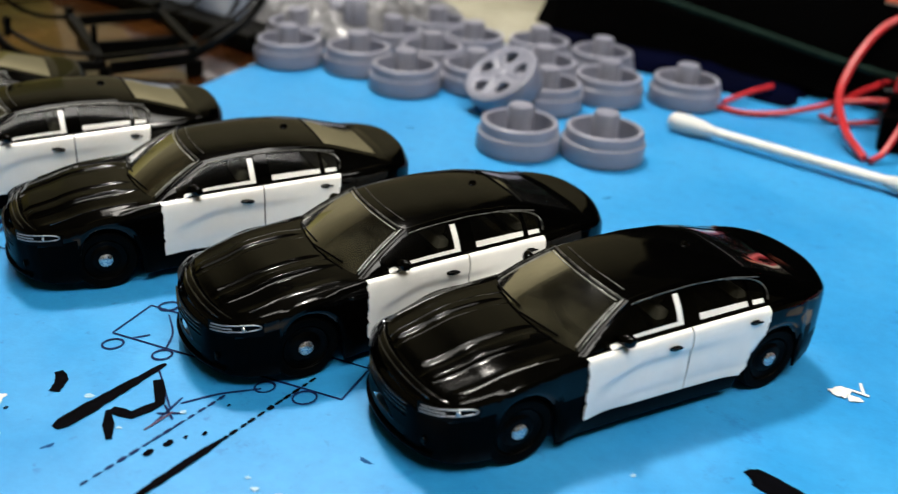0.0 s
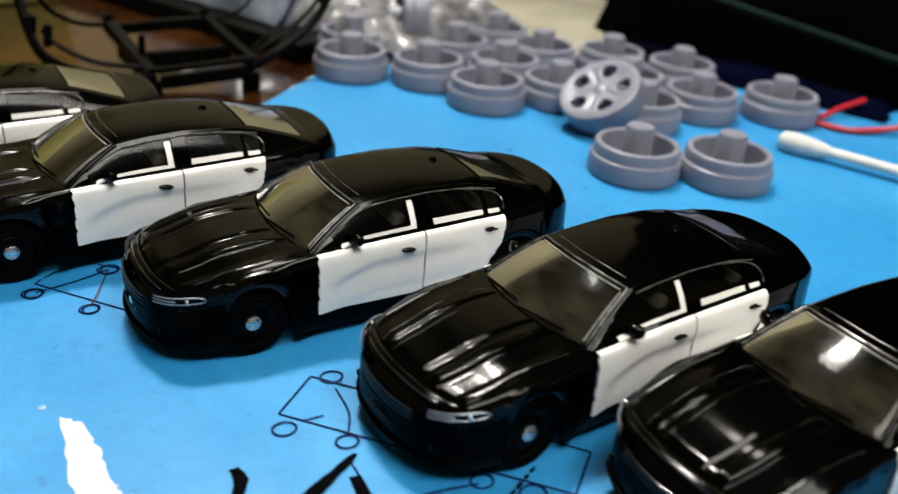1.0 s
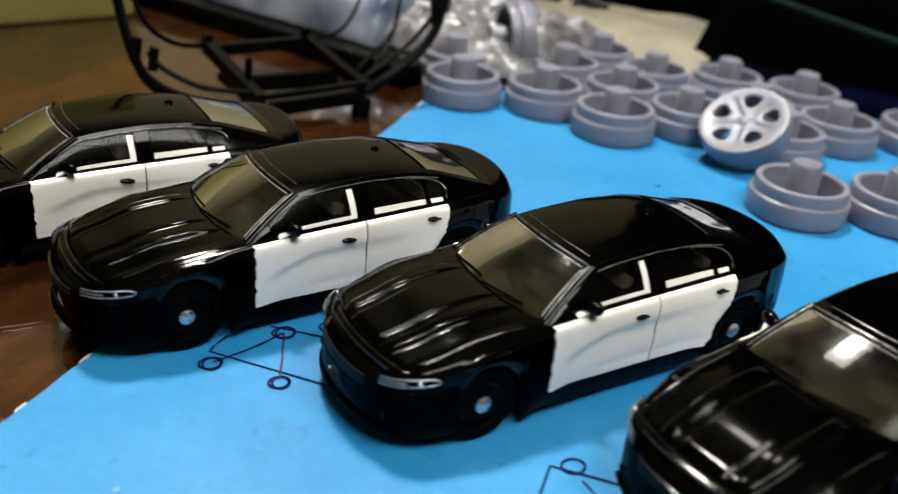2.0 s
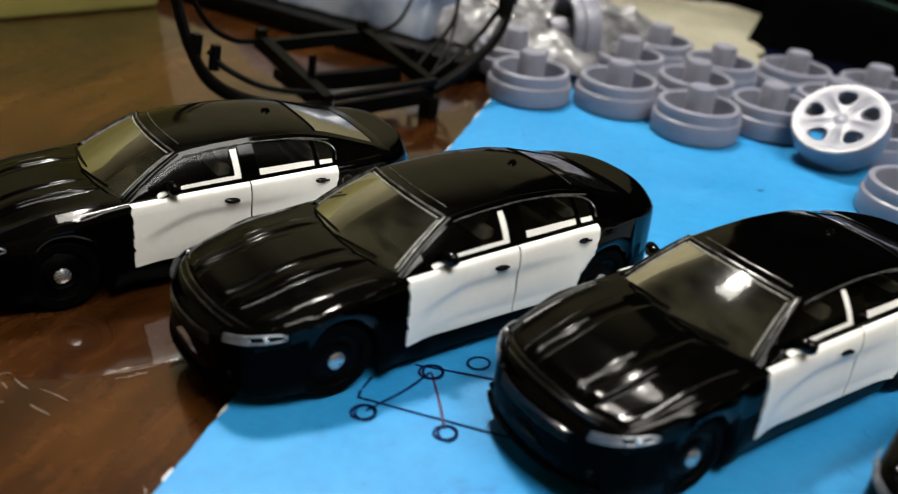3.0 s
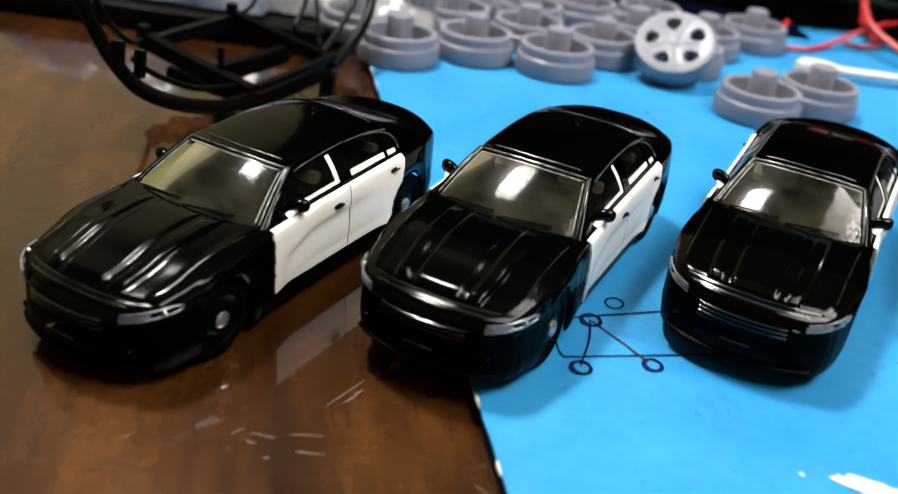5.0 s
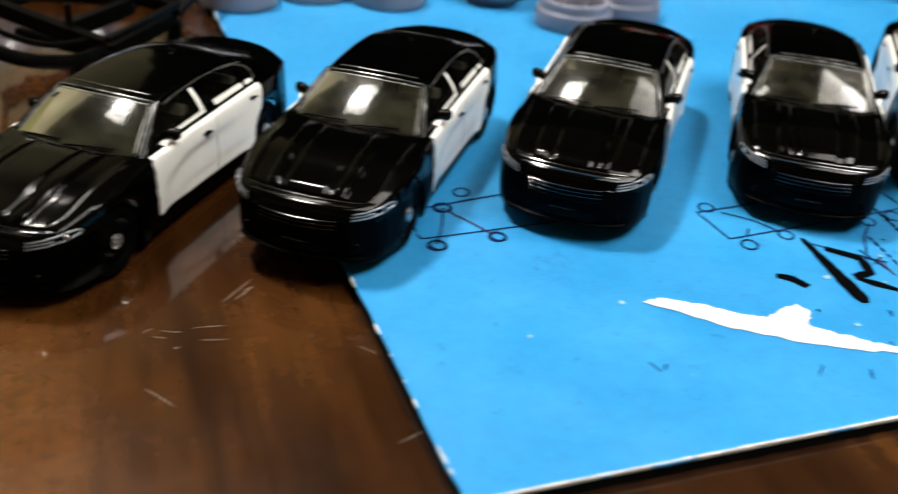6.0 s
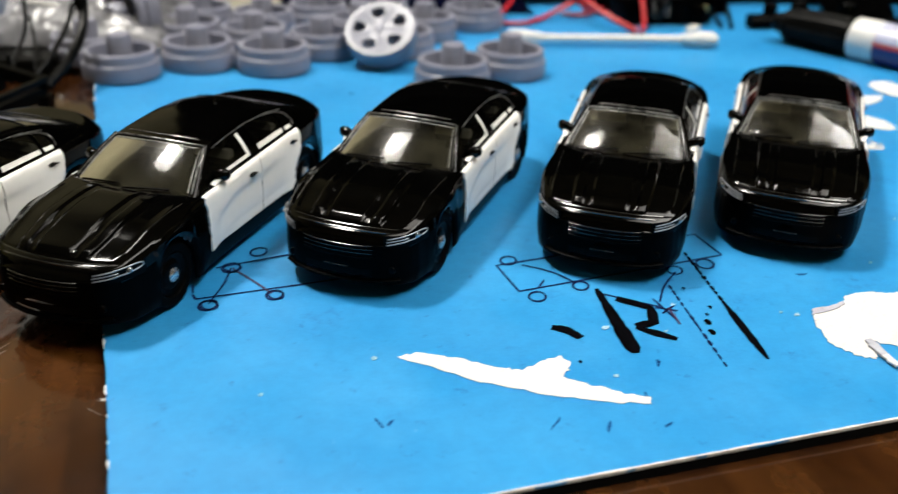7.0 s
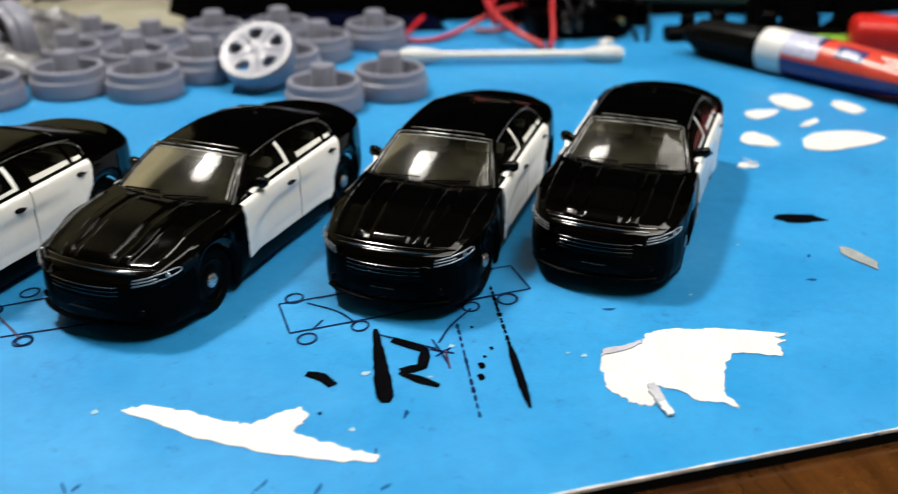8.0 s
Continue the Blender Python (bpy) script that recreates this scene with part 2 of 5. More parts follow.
GREEN_PLASTIC = surface("lime_green_plastic", (0.20, 0.45, 0.03), (0.27, 0.55, 0.05), 90, (0.3, 0.4))
BRASS = surface("brass_contact", (0.6, 0.45, 0.2), (0.75, 0.6, 0.3), 400, (0.3, 0.4), metal=0.9)
WALL = surface("cream_wall_paint", (0.29, 0.26, 0.15), (0.34, 0.305, 0.18), 4, (0.8, 0.9), bumps=(0.1, 0.002))
CEILING = surface("white_ceiling_paint", (0.38, 0.34, 0.23), (0.44, 0.395, 0.27), 3, (0.85, 0.95))
FLOOR = surface("brown_floor_tile", (0.10, 0.07, 0.05), (0.15, 0.11, 0.08), 5, (0.4, 0.6))


def diffuser_material(name, strength):
    m, _, shade = nodes_of(name)
    shade.inputs["Emission Color"].default_value = (1.0, 0.95, 0.86, 1)
    shade.inputs["Emission Strength"].default_value = strength
    return m


DIFFUSER = diffuser_material("lamp_diffuser", 26)
# dimmer glow for the added southern fill panel
FILL_PANEL = diffuser_material("added_fill_panel", 10.6)

# ---- mesh helpers ----
MM = 0.001


def mesh_from(name, verts, faces, material, smooth=40):
    me = bpy.data.meshes.new(name)
    me.from_pydata([tuple(v) for v in verts], [], faces)
    me.materials.append(material)
    if smooth:
        me.shade_smooth()
        me.set_sharp_from_angle(angle=radians(smooth))
    me.update()
    return me


def part(name, data, material, parent=None, label="", smooth=40):
    """Links one mesh object (from a bmesh, or from verts and faces) under a thing."""
    if isinstance(data, bmesh.types.BMesh):
        me = bpy.data.meshes.new(name)
        data.to_mesh(me)
        data.free()
        me.materials.append(material)
        if smooth:
            me.shade_smooth()
            me.set_sharp_from_angle(angle=radians(smooth))
    else:
        me = mesh_from(name, data[0], data[1], material, smooth)
    ob = new(name, me)
    if parent is not None:
        ob.parent = parent
    if label:
        tagged(ob, label)
    return ob


def thing(name, m, label, category, group="", kind=""):
    ob = new(name)
    ob.empty_display_size = 0.005
    ob.matrix_basis = m
    return tagged(ob, label, category, group, kind)


def join(*datas):
    verts, faces = [], []
    for v, f in datas:
        k = len(verts)
        verts += [tuple(p) for p in v]
        faces += [tuple(i + k for i in q) for q in f]
    return verts, faces


def grid(rows, close=False):
    """Quads over a grid of points; close joins each row's end to its start."""
    n, verts, faces = len(rows[0]), [tuple(p) for r in rows for p in r], []
    for a in range(len(rows) - 1):
        for b in range(n if close else n - 1):
            c = (b + 1) % n
            faces.append((a * n + b, a * n + c, (a + 1) * n + c, (a + 1) * n + b))
    return verts, faces


def lathe(profile, segments=40, axis="z"):
    rows = []
    for k in range(segments):
        a = 2 * math.pi * k / segments
        ca, sa = math.cos(a), math.sin(a)
        rows.append([(r * ca, r * sa, z) if axis == "z" else (r * ca, z, r * sa) if axis == "y" else (z, r * ca, r * sa) for r, z in profile])
    rows.append(rows[0])
    v, f = grid(rows)
    n = len(profile)
    k = segments * n
    f = [tuple(i if i < k else i - k for i in q) for q in f]
    if axis == "y":
        f = [q[::-1] for q in f]
    return v[:k], [q[::-1] for q in f]


def block(cx, cy, cz, sx, sy, sz, bevel=0.0, segments=2):
    bm = bmesh.new()
    bmesh.ops.create_cube(bm, size=1, matrix=Matrix.Translation((cx, cy, cz)) @ Matrix.Diagonal((sx, sy, sz, 1)))
    if bevel:
        bmesh.ops.bevel(bm, geom=bm.edges[:], offset=bevel, segments=segments, profile=0.5, affect="EDGES")
    return bm


def spline(points, steps=8):
    """Catmull-Rom through the points."""
    p = [Vector(q) for q in points]
    p = [p[0] * 2 - p[1], *p, p[-1] * 2 - p[-2]]
    out = []
    for i in range(1, len(p) - 2):
        a, b, c, d = p[i - 1 : i + 3]
        for k in range(steps):
            t = k / steps
            out.append(0.5 * (2 * b + (c - a) * t + (2 * a - 5 * b + 4 * c - d) * t * t + (3 * b - a - 3 * c + d) * t ** 3))
    return out + [p[-2]]


def sweep(path, half_w, half_h, sides=8, squareness=0.0):
    """A bar swept along a path: round, or boxy with squareness."""
    rows = []
    for i, p in enumerate(path):
        t = (path[min(i + 1, len(path) - 1)] - path[max(i - 1, 0)]).normalized()
        side = t.cross(Vector((0, 0, 1)))
        side = side.normalized() if side.length > 1e-4 else Vector((1, 0, 0))
        up = side.cross(t).normalized()
        ring = []
        for k in range(sides):
            a = 2 * math.pi * (k + 0.5) / sides
            c, s = math.cos(a), math.sin(a)
            g = 1 / max(abs(c), abs(s)) if squareness else 1
            ring.append(p + side * (c * g * half_w) + up * (s * g * half_h))
        rows.append(ring)
    v, f = grid(rows, close=True)
    n = len(v)
    f.append(tuple(range(sides))[::-1])
    f.append(tuple(range(n - sides, n)))
    return v, f


def flat_patch(outline, z, thick, jitter=0.0, steps=4, rng=None):
    """A thin flake with an uneven edge round a short outline."""
    rng = rng or random.Random(3)
    pts = []
    n = len(outline)
    for i in range(n):
        a, b = Vector(outline[i]), Vector(outline[(i + 1) % n])
        for k in range(steps):
            q = a.lerp(b, k / steps)
            j = jitter if k else 0
            pts.append((q.x + rng.uniform(-j, j), q.y + rng.uniform(-j, j)))
    bm = bmesh.new()
    top = [bm.verts.new((x, y, z + thick)) for x, y in pts]
    low = [bm.verts.new((x, y, z)) for x, y in pts]
    bm.faces.new(top)
    for i in range(len(pts)):
        j = (i + 1) % len(pts)
        bm.faces.new((top[i], low[i], low[j], top[j]))
    bmesh.ops.recalc_face_normals(bm, faces=bm.faces)
    bmesh.ops.triangulate(bm, faces=[f for f in bm.faces if len(f.verts) > 4])
    return bm


def ribbon(points, width, z, thick=0.00006, taper=0.0, rng=None, wedge=0.0):
    """A pen or brush line lying on the sheet; taper narrows its ends."""
    path = [Vector((x, y, 0)) for x, y in points]
    left, right = [], []
    n = len(path)
    for i, p in enumerate(path):
        t = (path[min(i + 1, n - 1)] - path[max(i - 1, 0)]).normalized()
        side = Vector((-t.y, t.x, 0))
        f = i / max(1, n - 1)
        w = width / 2 * (1 + wedge * (2 * f - 1)) * (1 - taper * abs(2 * f - 1) ** (8 if wedge else 3)) * (1 + (rng.uniform(-0.18, 0.18) if rng else 0))
        left.append(p + side * w)
        right.append(p - side * w)
    rows = [[(q.x, q.y, z) for q in left], [(q.x, q.y, z + thick) for q in left], [(q.x, q.y, z + thick) for q in right], [(q.x, q.y, z) for q in right]]
    v, f = grid(rows)
    return v, [q[::-1] for q in f] + [(0, n, 2 * n, 3 * n), (n - 1, 4 * n - 1, 3 * n - 1, 2 * n - 1)]


def loop_points(cx, cy, r, squash=1.0, turn=0.0, n=18):
    return [(cx + r * math.cos(a) * math.cos(turn) - r * squash * math.sin(a) * math.sin(turn), cy + r * math.cos(a) * math.sin(turn) + r * squash * math.sin(a) * math.cos(turn)) for a in [2 * math.pi * k / n for k in range(n + 1)]]


def xy(points):
    return [(x * MM, y * MM) for x, y in points]


# ---- room and table ----
tagged(part("floor", block(0.1, 0.4, -0.80, 4.0, 4.0, 0.04), FLOOR), "plain brown floor under the table", "floor", kind="structure")
tagged(part("ceiling", block(0.1, 0.4, 1.44, 4.0, 4.0, 0.04), CEILING), "plain off-white ceiling above the table", "ceiling", kind="structure")
for wname, c, s in (("wall_north", (0.1, 1.42, 0.32), (4.0, 0.04, 2.2)), ("wall_south", (0.1, -1.62, 0.32), (4.0, 0.04, 2.2)), ("wall_east", (2.12, 0.4, 0.32), (0.04, 4.0, 2.2)), ("wall_west", (-1.92, 0.4, 0.32), (0.04, 4.0, 2.2))):
    tagged(part(wname, block(*c, *s), WALL), "plain cream painted room wall", "wall", kind="structure")

# the second entry is the added fill, housed like the first light
for lx, ly, sx, sy, spin, glow in ((LAMP[0], LAMP[1], 0.34, 0.26, 12, DIFFUSER), (FILL_SOUTH[0], FILL_SOUTH[1], 0.95, 0.62, 17, FILL_PANEL)):
    fixture = thing("key_and_fill_light", pose(lx, ly, 1.42, 0, 0, spin), "white flat overhead light, the south one an unseen added fill", "lamp", "ceiling lights")
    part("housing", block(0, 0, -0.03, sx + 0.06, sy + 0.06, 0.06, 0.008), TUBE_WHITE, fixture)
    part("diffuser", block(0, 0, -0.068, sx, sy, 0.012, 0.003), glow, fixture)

table = thing("table", pose(0.12, 0.36, TABLE_Z, 0, 0, SHEET_TURN), "dark red-brown varnished wooden table with scuffs", "table")
part("tabletop", block(0, 0, -0.014, 1.30, 0.90, 0.028, 0.003), WOOD, table)
for sx in (-1, 1):
    for sy in (-1, 1):
        part("leg", block(sx * 0.58, sy * 0.38, -0.40, 0.06, 0.06, 0.744, 0.004), WOOD, table)

# ---- blue work sheet ----
CORNER = Vector((-0.0615, 0.1913, 0))
SHEET_M = Matrix.Translation(CORNER) @ Matrix.Rotation(radians(SHEET_TURN), 4, "Z")
SKEW = -0.042               # the left edge was cut a little out of square
mat_sheet = thing("work_mat", SHEET_M, "blue foam-core work sheet with worn white edges and stains", "work mat")
SX, SY = 0.46, 0.315
core = block(SX / 2, SY / 2, -0.00130, SX, SY, 0.0020)
for cv in core.verts:
    cv.co.x += SKEW * cv.co.y
part("foam_core", core, CORE, mat_sheet, "black foam core edge")
bmt = bmesh.new()
rng = random.Random(11)
edge = []
for a, b, n in (((0, 0), (SX, 0), 180), ((SX, 0), (SX, SY), 40), ((SX, SY), (0, SY), 40), ((0, SY), (0, 0), 120)):
    for k in range(n):
        edge.append((a[0] + (b[0] - a[0]) * k / n + rng.uniform(-1, 1) * 0.00025, a[1] + (b[1] - a[1]) * k / n + rng.uniform(-1, 1) * 0.00025))
edge = [(x + SKEW * y, y) for x, y in edge]
top = [bmt.verts.new((x, y, 0)) for x, y in edge]
low = [bmt.verts.new((x, y, -0.0003)) for x, y in edge]
bmt.faces.new(top)
bmt.faces.new(low[::-1])
for i in range(len(edge)):
    j = (i + 1) % len(edge)
    bmt.faces.new((top[i], low[i], low[j], top[j]))
bmesh.ops.triangulate(bmt, faces=[f for f in bmt.faces if len(f.verts) > 4])
part("blue_face", bmt, BLUE, mat_sheet, "blue paper face", smooth=0)
# torn white paper along the worn edges
flakes = []
for side, length, step in ((0, 0.32, 0.0006), (1, 0.21, 0.0006)):
    n = int(length / step)
    strip = []
    for k in range(n + 1):
        s = k * step
        a, b = noise.noise(Vector((s * 300, side * 9.0, 0.3))), noise.noise(Vector((s * 90, 4.0 + side, 0)))
        c = noise.noise(Vector((s * 900, side, 2.0)))
        if side == 0:
            w = 0.00006 + 0.00020 * max(0.0, a + 0.6 * c + 0.20) + 0.0007 * max(0.0, b - 0.30)
        else:
            w = 0.0005 * max(0.0, a + 0.6 * b + 0.5 * c - 0.22)
        strip.append((s, -0.00006 - min(0.00010, 0.3 * w) if w > 0 else 0.0003, w + 0.0001 if w > 0 else 0.0))
    rows = [[(s, o, -0.0004) for s, o, w in strip], [(s, o, 0.00010 if w else -0.0002) for s, o, w in strip], [(s, o + w, 0.00012 if w else -0.0002) for s, o, w in strip], [(s, o + w, -0.0001) for s, o, w in strip]]
    if side:
        rows = [[(y, x, z) for x, y, z in r] for r in rows]
    rows = [[(x + SKEW * y, y, z) for x, y, z in r] for r in rows]
    flakes.append(grid(rows))
tagged(part("torn_edge", join(*flakes), CHIP, mat_sheet, "torn white paper fibres", smooth=0), kind="stuff")

# ---- police car model (real-size metres, then scaled down to 1:64) ----
SC = 1 / 64


def lerps(x, table):
    t = sorted(table)
    return float(np.interp(x, [p[0] for p in t], [p[1] for p in t]))


def ease(x, a, b):
    t = min(1.0, max(0.0, (x - a) / (b - a)))
    return t * t * (3 - 2 * t)


WIDTH = [(0.93, 0.62), (0.92, 0.68), (0.90, 0.73), (0.86, 0.79), (0.78, 0.845), (0.6, 0.895), (0.4, 0.922), (0, 0.945), (-0.6, 0.935), (-1.4, 0.925), (-2.2, 0.935), (-3.05, 0.955), (-3.5, 0.935), (-3.75, 0.895), (-3.88, 0.85), (-3.96, 0.79), (-4.0, 0.72)]
SHOULDER = [(0.93, 0.655), (0.905, 0.710), (0.88, 0.732), (0.85, 0.749), (0.81, 0.767), (0.77, 0.782), (0.73, 0.795), (0.6, 0.826), (0.3, 0.878), (0, 0.925), (-0.6, 0.988), (-1.2, 1.012), (-2.2, 1.045), (-2.8, 1.068), (-3.1, 1.080), (-3.5, 1.082), (-3.88, 1.055), (-3.95, 1.02), (-4.0, 0.95)]
CROWN = [(0.93, 0.69), (0.92, 0.728), (0.905, 0.752), (0.89, 0.764), (0.87, 0.774), (0.85, 0.782), (0.83, 0.790), (0.815, 0.796), (0.80, 0.793), (0.785, 0.777), (0.768, 0.806), (0.75, 0.813), (0.73, 0.820), (0.685, 0.833), (0.64, 0.845), (0.58, 0.858), (0.5, 0.876), (0.45, 0.889), (0.4, 0.9045), (0.35, 0.922), (0.3, 0.939), (0.25, 0.9535), (0.2, 0.966), (0.1, 0.983), (0, 0.993), (-0.2, 1.008), (-0.45, 1.024), (-0.8, 1.02), (-2.9, 1.07), (-3.3, 1.112), (-3.6, 1.138), (-3.88, 1.152), (-3.94, 1.13), (-4.0, 1.02)]


def arch(x, cx, r=0.385, cz=0.36):
    d = abs(x - cx)
    return cz + math.sqrt(r * r - d * d) if d < r else -1


def bottom(x):
    base = lerps(x, [(0.93, 0.17), (0.75, 0.13), (0.45, 0.125), (-0.45, 0.105), (-2.6, 0.105), (-3.5, 0.16), (-4.0, 0.27)])
    return max(base, arch(x, 0), arch(x, -3.05))


def bowed(x, y):
    """The nose and the tail bend back towards the corners."""
    f = 0.25 * (abs(y) / 0.9) ** 2.4
    return x - f * ease(x, -0.1, 0.93) + 0.26 * (abs(y) / 0.9) ** 2.4 * ease(-x, 3.2, 4.0)


HOOD_F = (0.97, 0.93, 0.90, 0.88, 0.85, 0.82, 0.76, 0.66, 0.60, 0.58, 0.568, 0.555, 0.542, 0.53, 0.515, 0.49, 0.45, 0.425, 0.41, 0.395, 0.38, 0.365, 0.34, 0.31, 0.295, 0.28, 0.265, 0.25, 0.235, 0.20, 0.12, 0.0)


def half_section(x):
    w, zs, zt, zb = lerps(x, WIDTH), lerps(x, SHOULDER), lerps(x, CROWN), bottom(x)
    side = [(0.93, zb), (0.97, zb + 0.03)] if not -2.7 < x < -0.6 else [(0.90, zb), (0.925, zb + 0.03)]
    under = ease(-x, 0.60, 0.95) * (1 - ease(-x, 2.35, 2.7))
    for f, zz in ((1.0, 0.42), (1.003, 0.54), (0.995, 0.66), (0.985, 0.78), (0.972, 0.88)):
        f -= under * (0.048 if zz < 0.5 else 0.030 if zz < 0.6 else 0.010 if zz < 0.7 else 0.002 if zz < 0.8 else 0.0)
        side.append((f, zb + 0.03 + (zs - zb - 0.03) * (zz - 0.265) / (0.955 - 0.265)))
    side.append((0.95, zs - 0.018))
    pts = [(f * w, z) for f, z in side] + [(0.915 * w, zs)]
    hood = ease(x, -0.55, -0.2) * (1 - 0.5 * ease(x, 0.68, 0.76) - 0.5 * ease(x, 0.76, 0.79))
    deck = ease(-x, 3.25, 3.5) * (1 - ease(-x, 3.75, 3.9))
    for f in HOOD_F:
        z = zs + (zt - zs) * (1 - f ** (2.6 + 2.4 * deck + 0.8 * hood))
        z += 0.042 * hood * (1 - ease(f, 0.525, 0.575)) - 0.020 * hood * (ease(f, 0.25, 0.295) - ease(f, 0.375, 0.415)) + 0.012 * hood * (ease(f, 0.80, 0.86) - ease(f, 0.90, 0.97))
        z -= 0.006 * deck * (1 - ease(f, 0.60, 0.72))
        pts.append((f * 0.915 * w, z))
    return pts


def car_body():
    xs = sorted(set([-4.0, -3.98, -3.95, -3.92, -3.88, -3.80, 0.93, 0.92, 0.905, 0.89, 0.875, 0.86, 0.845, 0.83, 0.815, 0.80, 0.785, 0.77, 0.75, 0.735, 0.72, 0.705, 0.69, 0.675, 0.66, 0.64, 0.61] + [round(-3.84 + 0.1035 * k, 3) for k in range(45)] + [cx + 0.385 * math.sin(radians(a)) for cx in (0, -3.05) for a in range(-88, 89, 22)]))
    rows = []
    for x in xs:
        h = half_section(x)
        ring = [(bowed(x, y), y, z) for y, z in h] + [(bowed(x, y), -y, z) for y, z in h[-2::-1]]
        rows.append(ring)
    for last, sign in ((rows[-1], 1), (rows[0], -1)):
        zc = 0.50 if sign > 0 else 0.72
        caps = []
        for s, d in ((0.93, 0.022), (0.75, 0.032), (0.4, 0.04), (0.02, 0.043)):
            ring = []
            for (bx, y, z) in last:
                x0 = (0.93 if sign > 0 else -4.0) + sign * d * (1.0 if z < 0.7 else 0.7)
                ring.append((bowed(x0, y * s), y * s, zc + (z - zc) * s))
            caps.append(ring)
        rows = rows + caps if sign > 0 else caps[::-1] + rows
    v, f = grid(rows)
    return [(x * SC, y * SC, z * SC) for x, y, z in v], [q[::-1] for q in f]


def hood_line(x, f):
    """A point on the bonnet's skin; f runs from -1 at one wing to 1 at the other."""
    h = half_section(x)[-len(HOOD_F):]
    y = abs(f) * 0.915 * lerps(x, WIDTH)
    z = float(np.interp(y, [p[0] for p in h[::-1]], [p[1] for p in h[::-1]]))
    return Vector((bowed(x, y), math.copysign(y, f), z + 0.001))


def side_y(x, z):
    """The body's half width at a height on its flank."""
    h = half_section(x)[:9]
    return float(np.interp(z, [p[1] for p in h], [p[0] for p in h]))


def flank_panel(x0, x1, rear_curve, side, rng, lift=0.024):
    """A door skin that stands a little proud of the flank, brushed white with an uneven painted edge."""
    rows = []
    nz, nx = 22, 22
    for j in range(nz + 1):
        t = j / nz
        row = []
        for i in range(nx + 1):
            s = i / nx
            z0 = 0.345
            xe = x1 + rear_curve * max(0.0, 0.75 - t) ** 1.5
            x = x0 + (xe - x0) * s
            if i == 0 and x0 > -1:
                x += rng.uniform(-0.012, 0.012)
            if i == nx and rear_curve:
                x += rng.uniform(-0.016, 0.016)
            zt = lerps(x, SHOULDER) - 0.004
            z = z0 + (zt - z0) * t
            y = side_y(x, z) + lift
            crease = 0.66 + 0.16 * ease(-x, 0.75, 1.35) + 0.03 * ease(-x, 1.35, 2.8)
            tuck = ease(crease - z, -0.03, 0.07) * (1 - 0.75 * ease(crease - z, 0.10, 0.32)) * ease(-x, 0.72, 0.98) * (1 - 0.8 * ease(-x, 1.7, 2.6))
            sill = ease(0.43 - z, 0.0, 0.04) * ease(-x, 1.0, 1.3)
            y += -0.022 * tuck + 0.012 * sill
            row.append((x, y * side, z))
        rows.append(row)
    inner = lambda r: [(x, y - 0.02 * side, z) for x, y, z in r]  # noqa: E731
    v, f = grid([inner(rows[0]), *rows, inner(rows[-1])])
    g = grid([[inner(r)[0] for r in rows], [r[0] for r in rows]])
    k = grid([[r[-1] for r in rows], [inner(r)[-1] for r in rows]])
    v, f = join((v, f), g, k)
    if side < 0:
        f = [q[::-1] for q in f]
    return [(x * SC, y * SC, z * SC) for x, y, z in v], f


BELT_Y = [(-0.60, 0.825), (-1.2, 0.84), (-2.2, 0.855), (-2.9, 0.86), (-3.6, 0.825)]
RAIL = [(-0.60, 0.785, 0.985), (-0.80, 0.73, 1.103), (-1.05, 0.655, 1.250), (-1.21, 0.607, 1.334), (-1.35, 0.598, 1.356), (-1.6, 0.59, 1.378), (-2.0, 0.585, 1.396), (-2.5, 0.585, 1.368), (-2.85, 0.60, 1.302), (-3.15, 0.635, 1.215), (-3.4, 0.68, 1.142), (-3.6, 0.73, 1.10)]


def rail(x):
    return Vector((x, lerps(x, [(a, b) for a, b, c in RAIL]), lerps(x, [(a, c) for a, b, c in RAIL])))


def side_point(x, t, inset=0.0):
    b = Vector((x, lerps(x, BELT_Y), lerps(x, SHOULDER) - 0.01))
    r = rail(x)
    p = b.lerp(r, t)
    p.y += 0.03 * math.sin(math.pi * t) - inset
    return p


def scaled(data, side=1):
    v, f = data
    v = [(x * SC, y * SC * side, z * SC) for x, y, z in v]
    return v, ([q[::-1] for q in f] if side < 0 else f)


def side_strip(x0, x1, t0, t1, inset=0.0, n=8, m=4):
    rows = [[side_point(x0 + (x1 - x0) * i / n, t0 + (t1 - t0) * j / m, inset) for i in range(n + 1)] for j in range(m + 1)]
    return grid(rows)


def thick_strip(x0, x1, t0, t1, out, n=8, m=3, depth=0.03):
    """A pillar or frame strip with thickness."""
    a = [[side_point(x0 + (x1 - x0) * i / n, t0 + (t1 - t0) * j / m, out) for i in range(n + 1)] for j in range(m + 1)]
    b = [[side_point(x0 + (x1 - x0) * i / n, t0 + (t1 - t0) * j / m, out + depth) for i in range(n + 1)] for j in range(m + 1)]
    return join(grid(a), grid([b[0], a[0]]), grid([a[-1], b[-1]]), grid([[r[0] for r in a], [r[0] for r in b]]), grid([[r[-1] for r in b], [r[-1] for r in a]]))


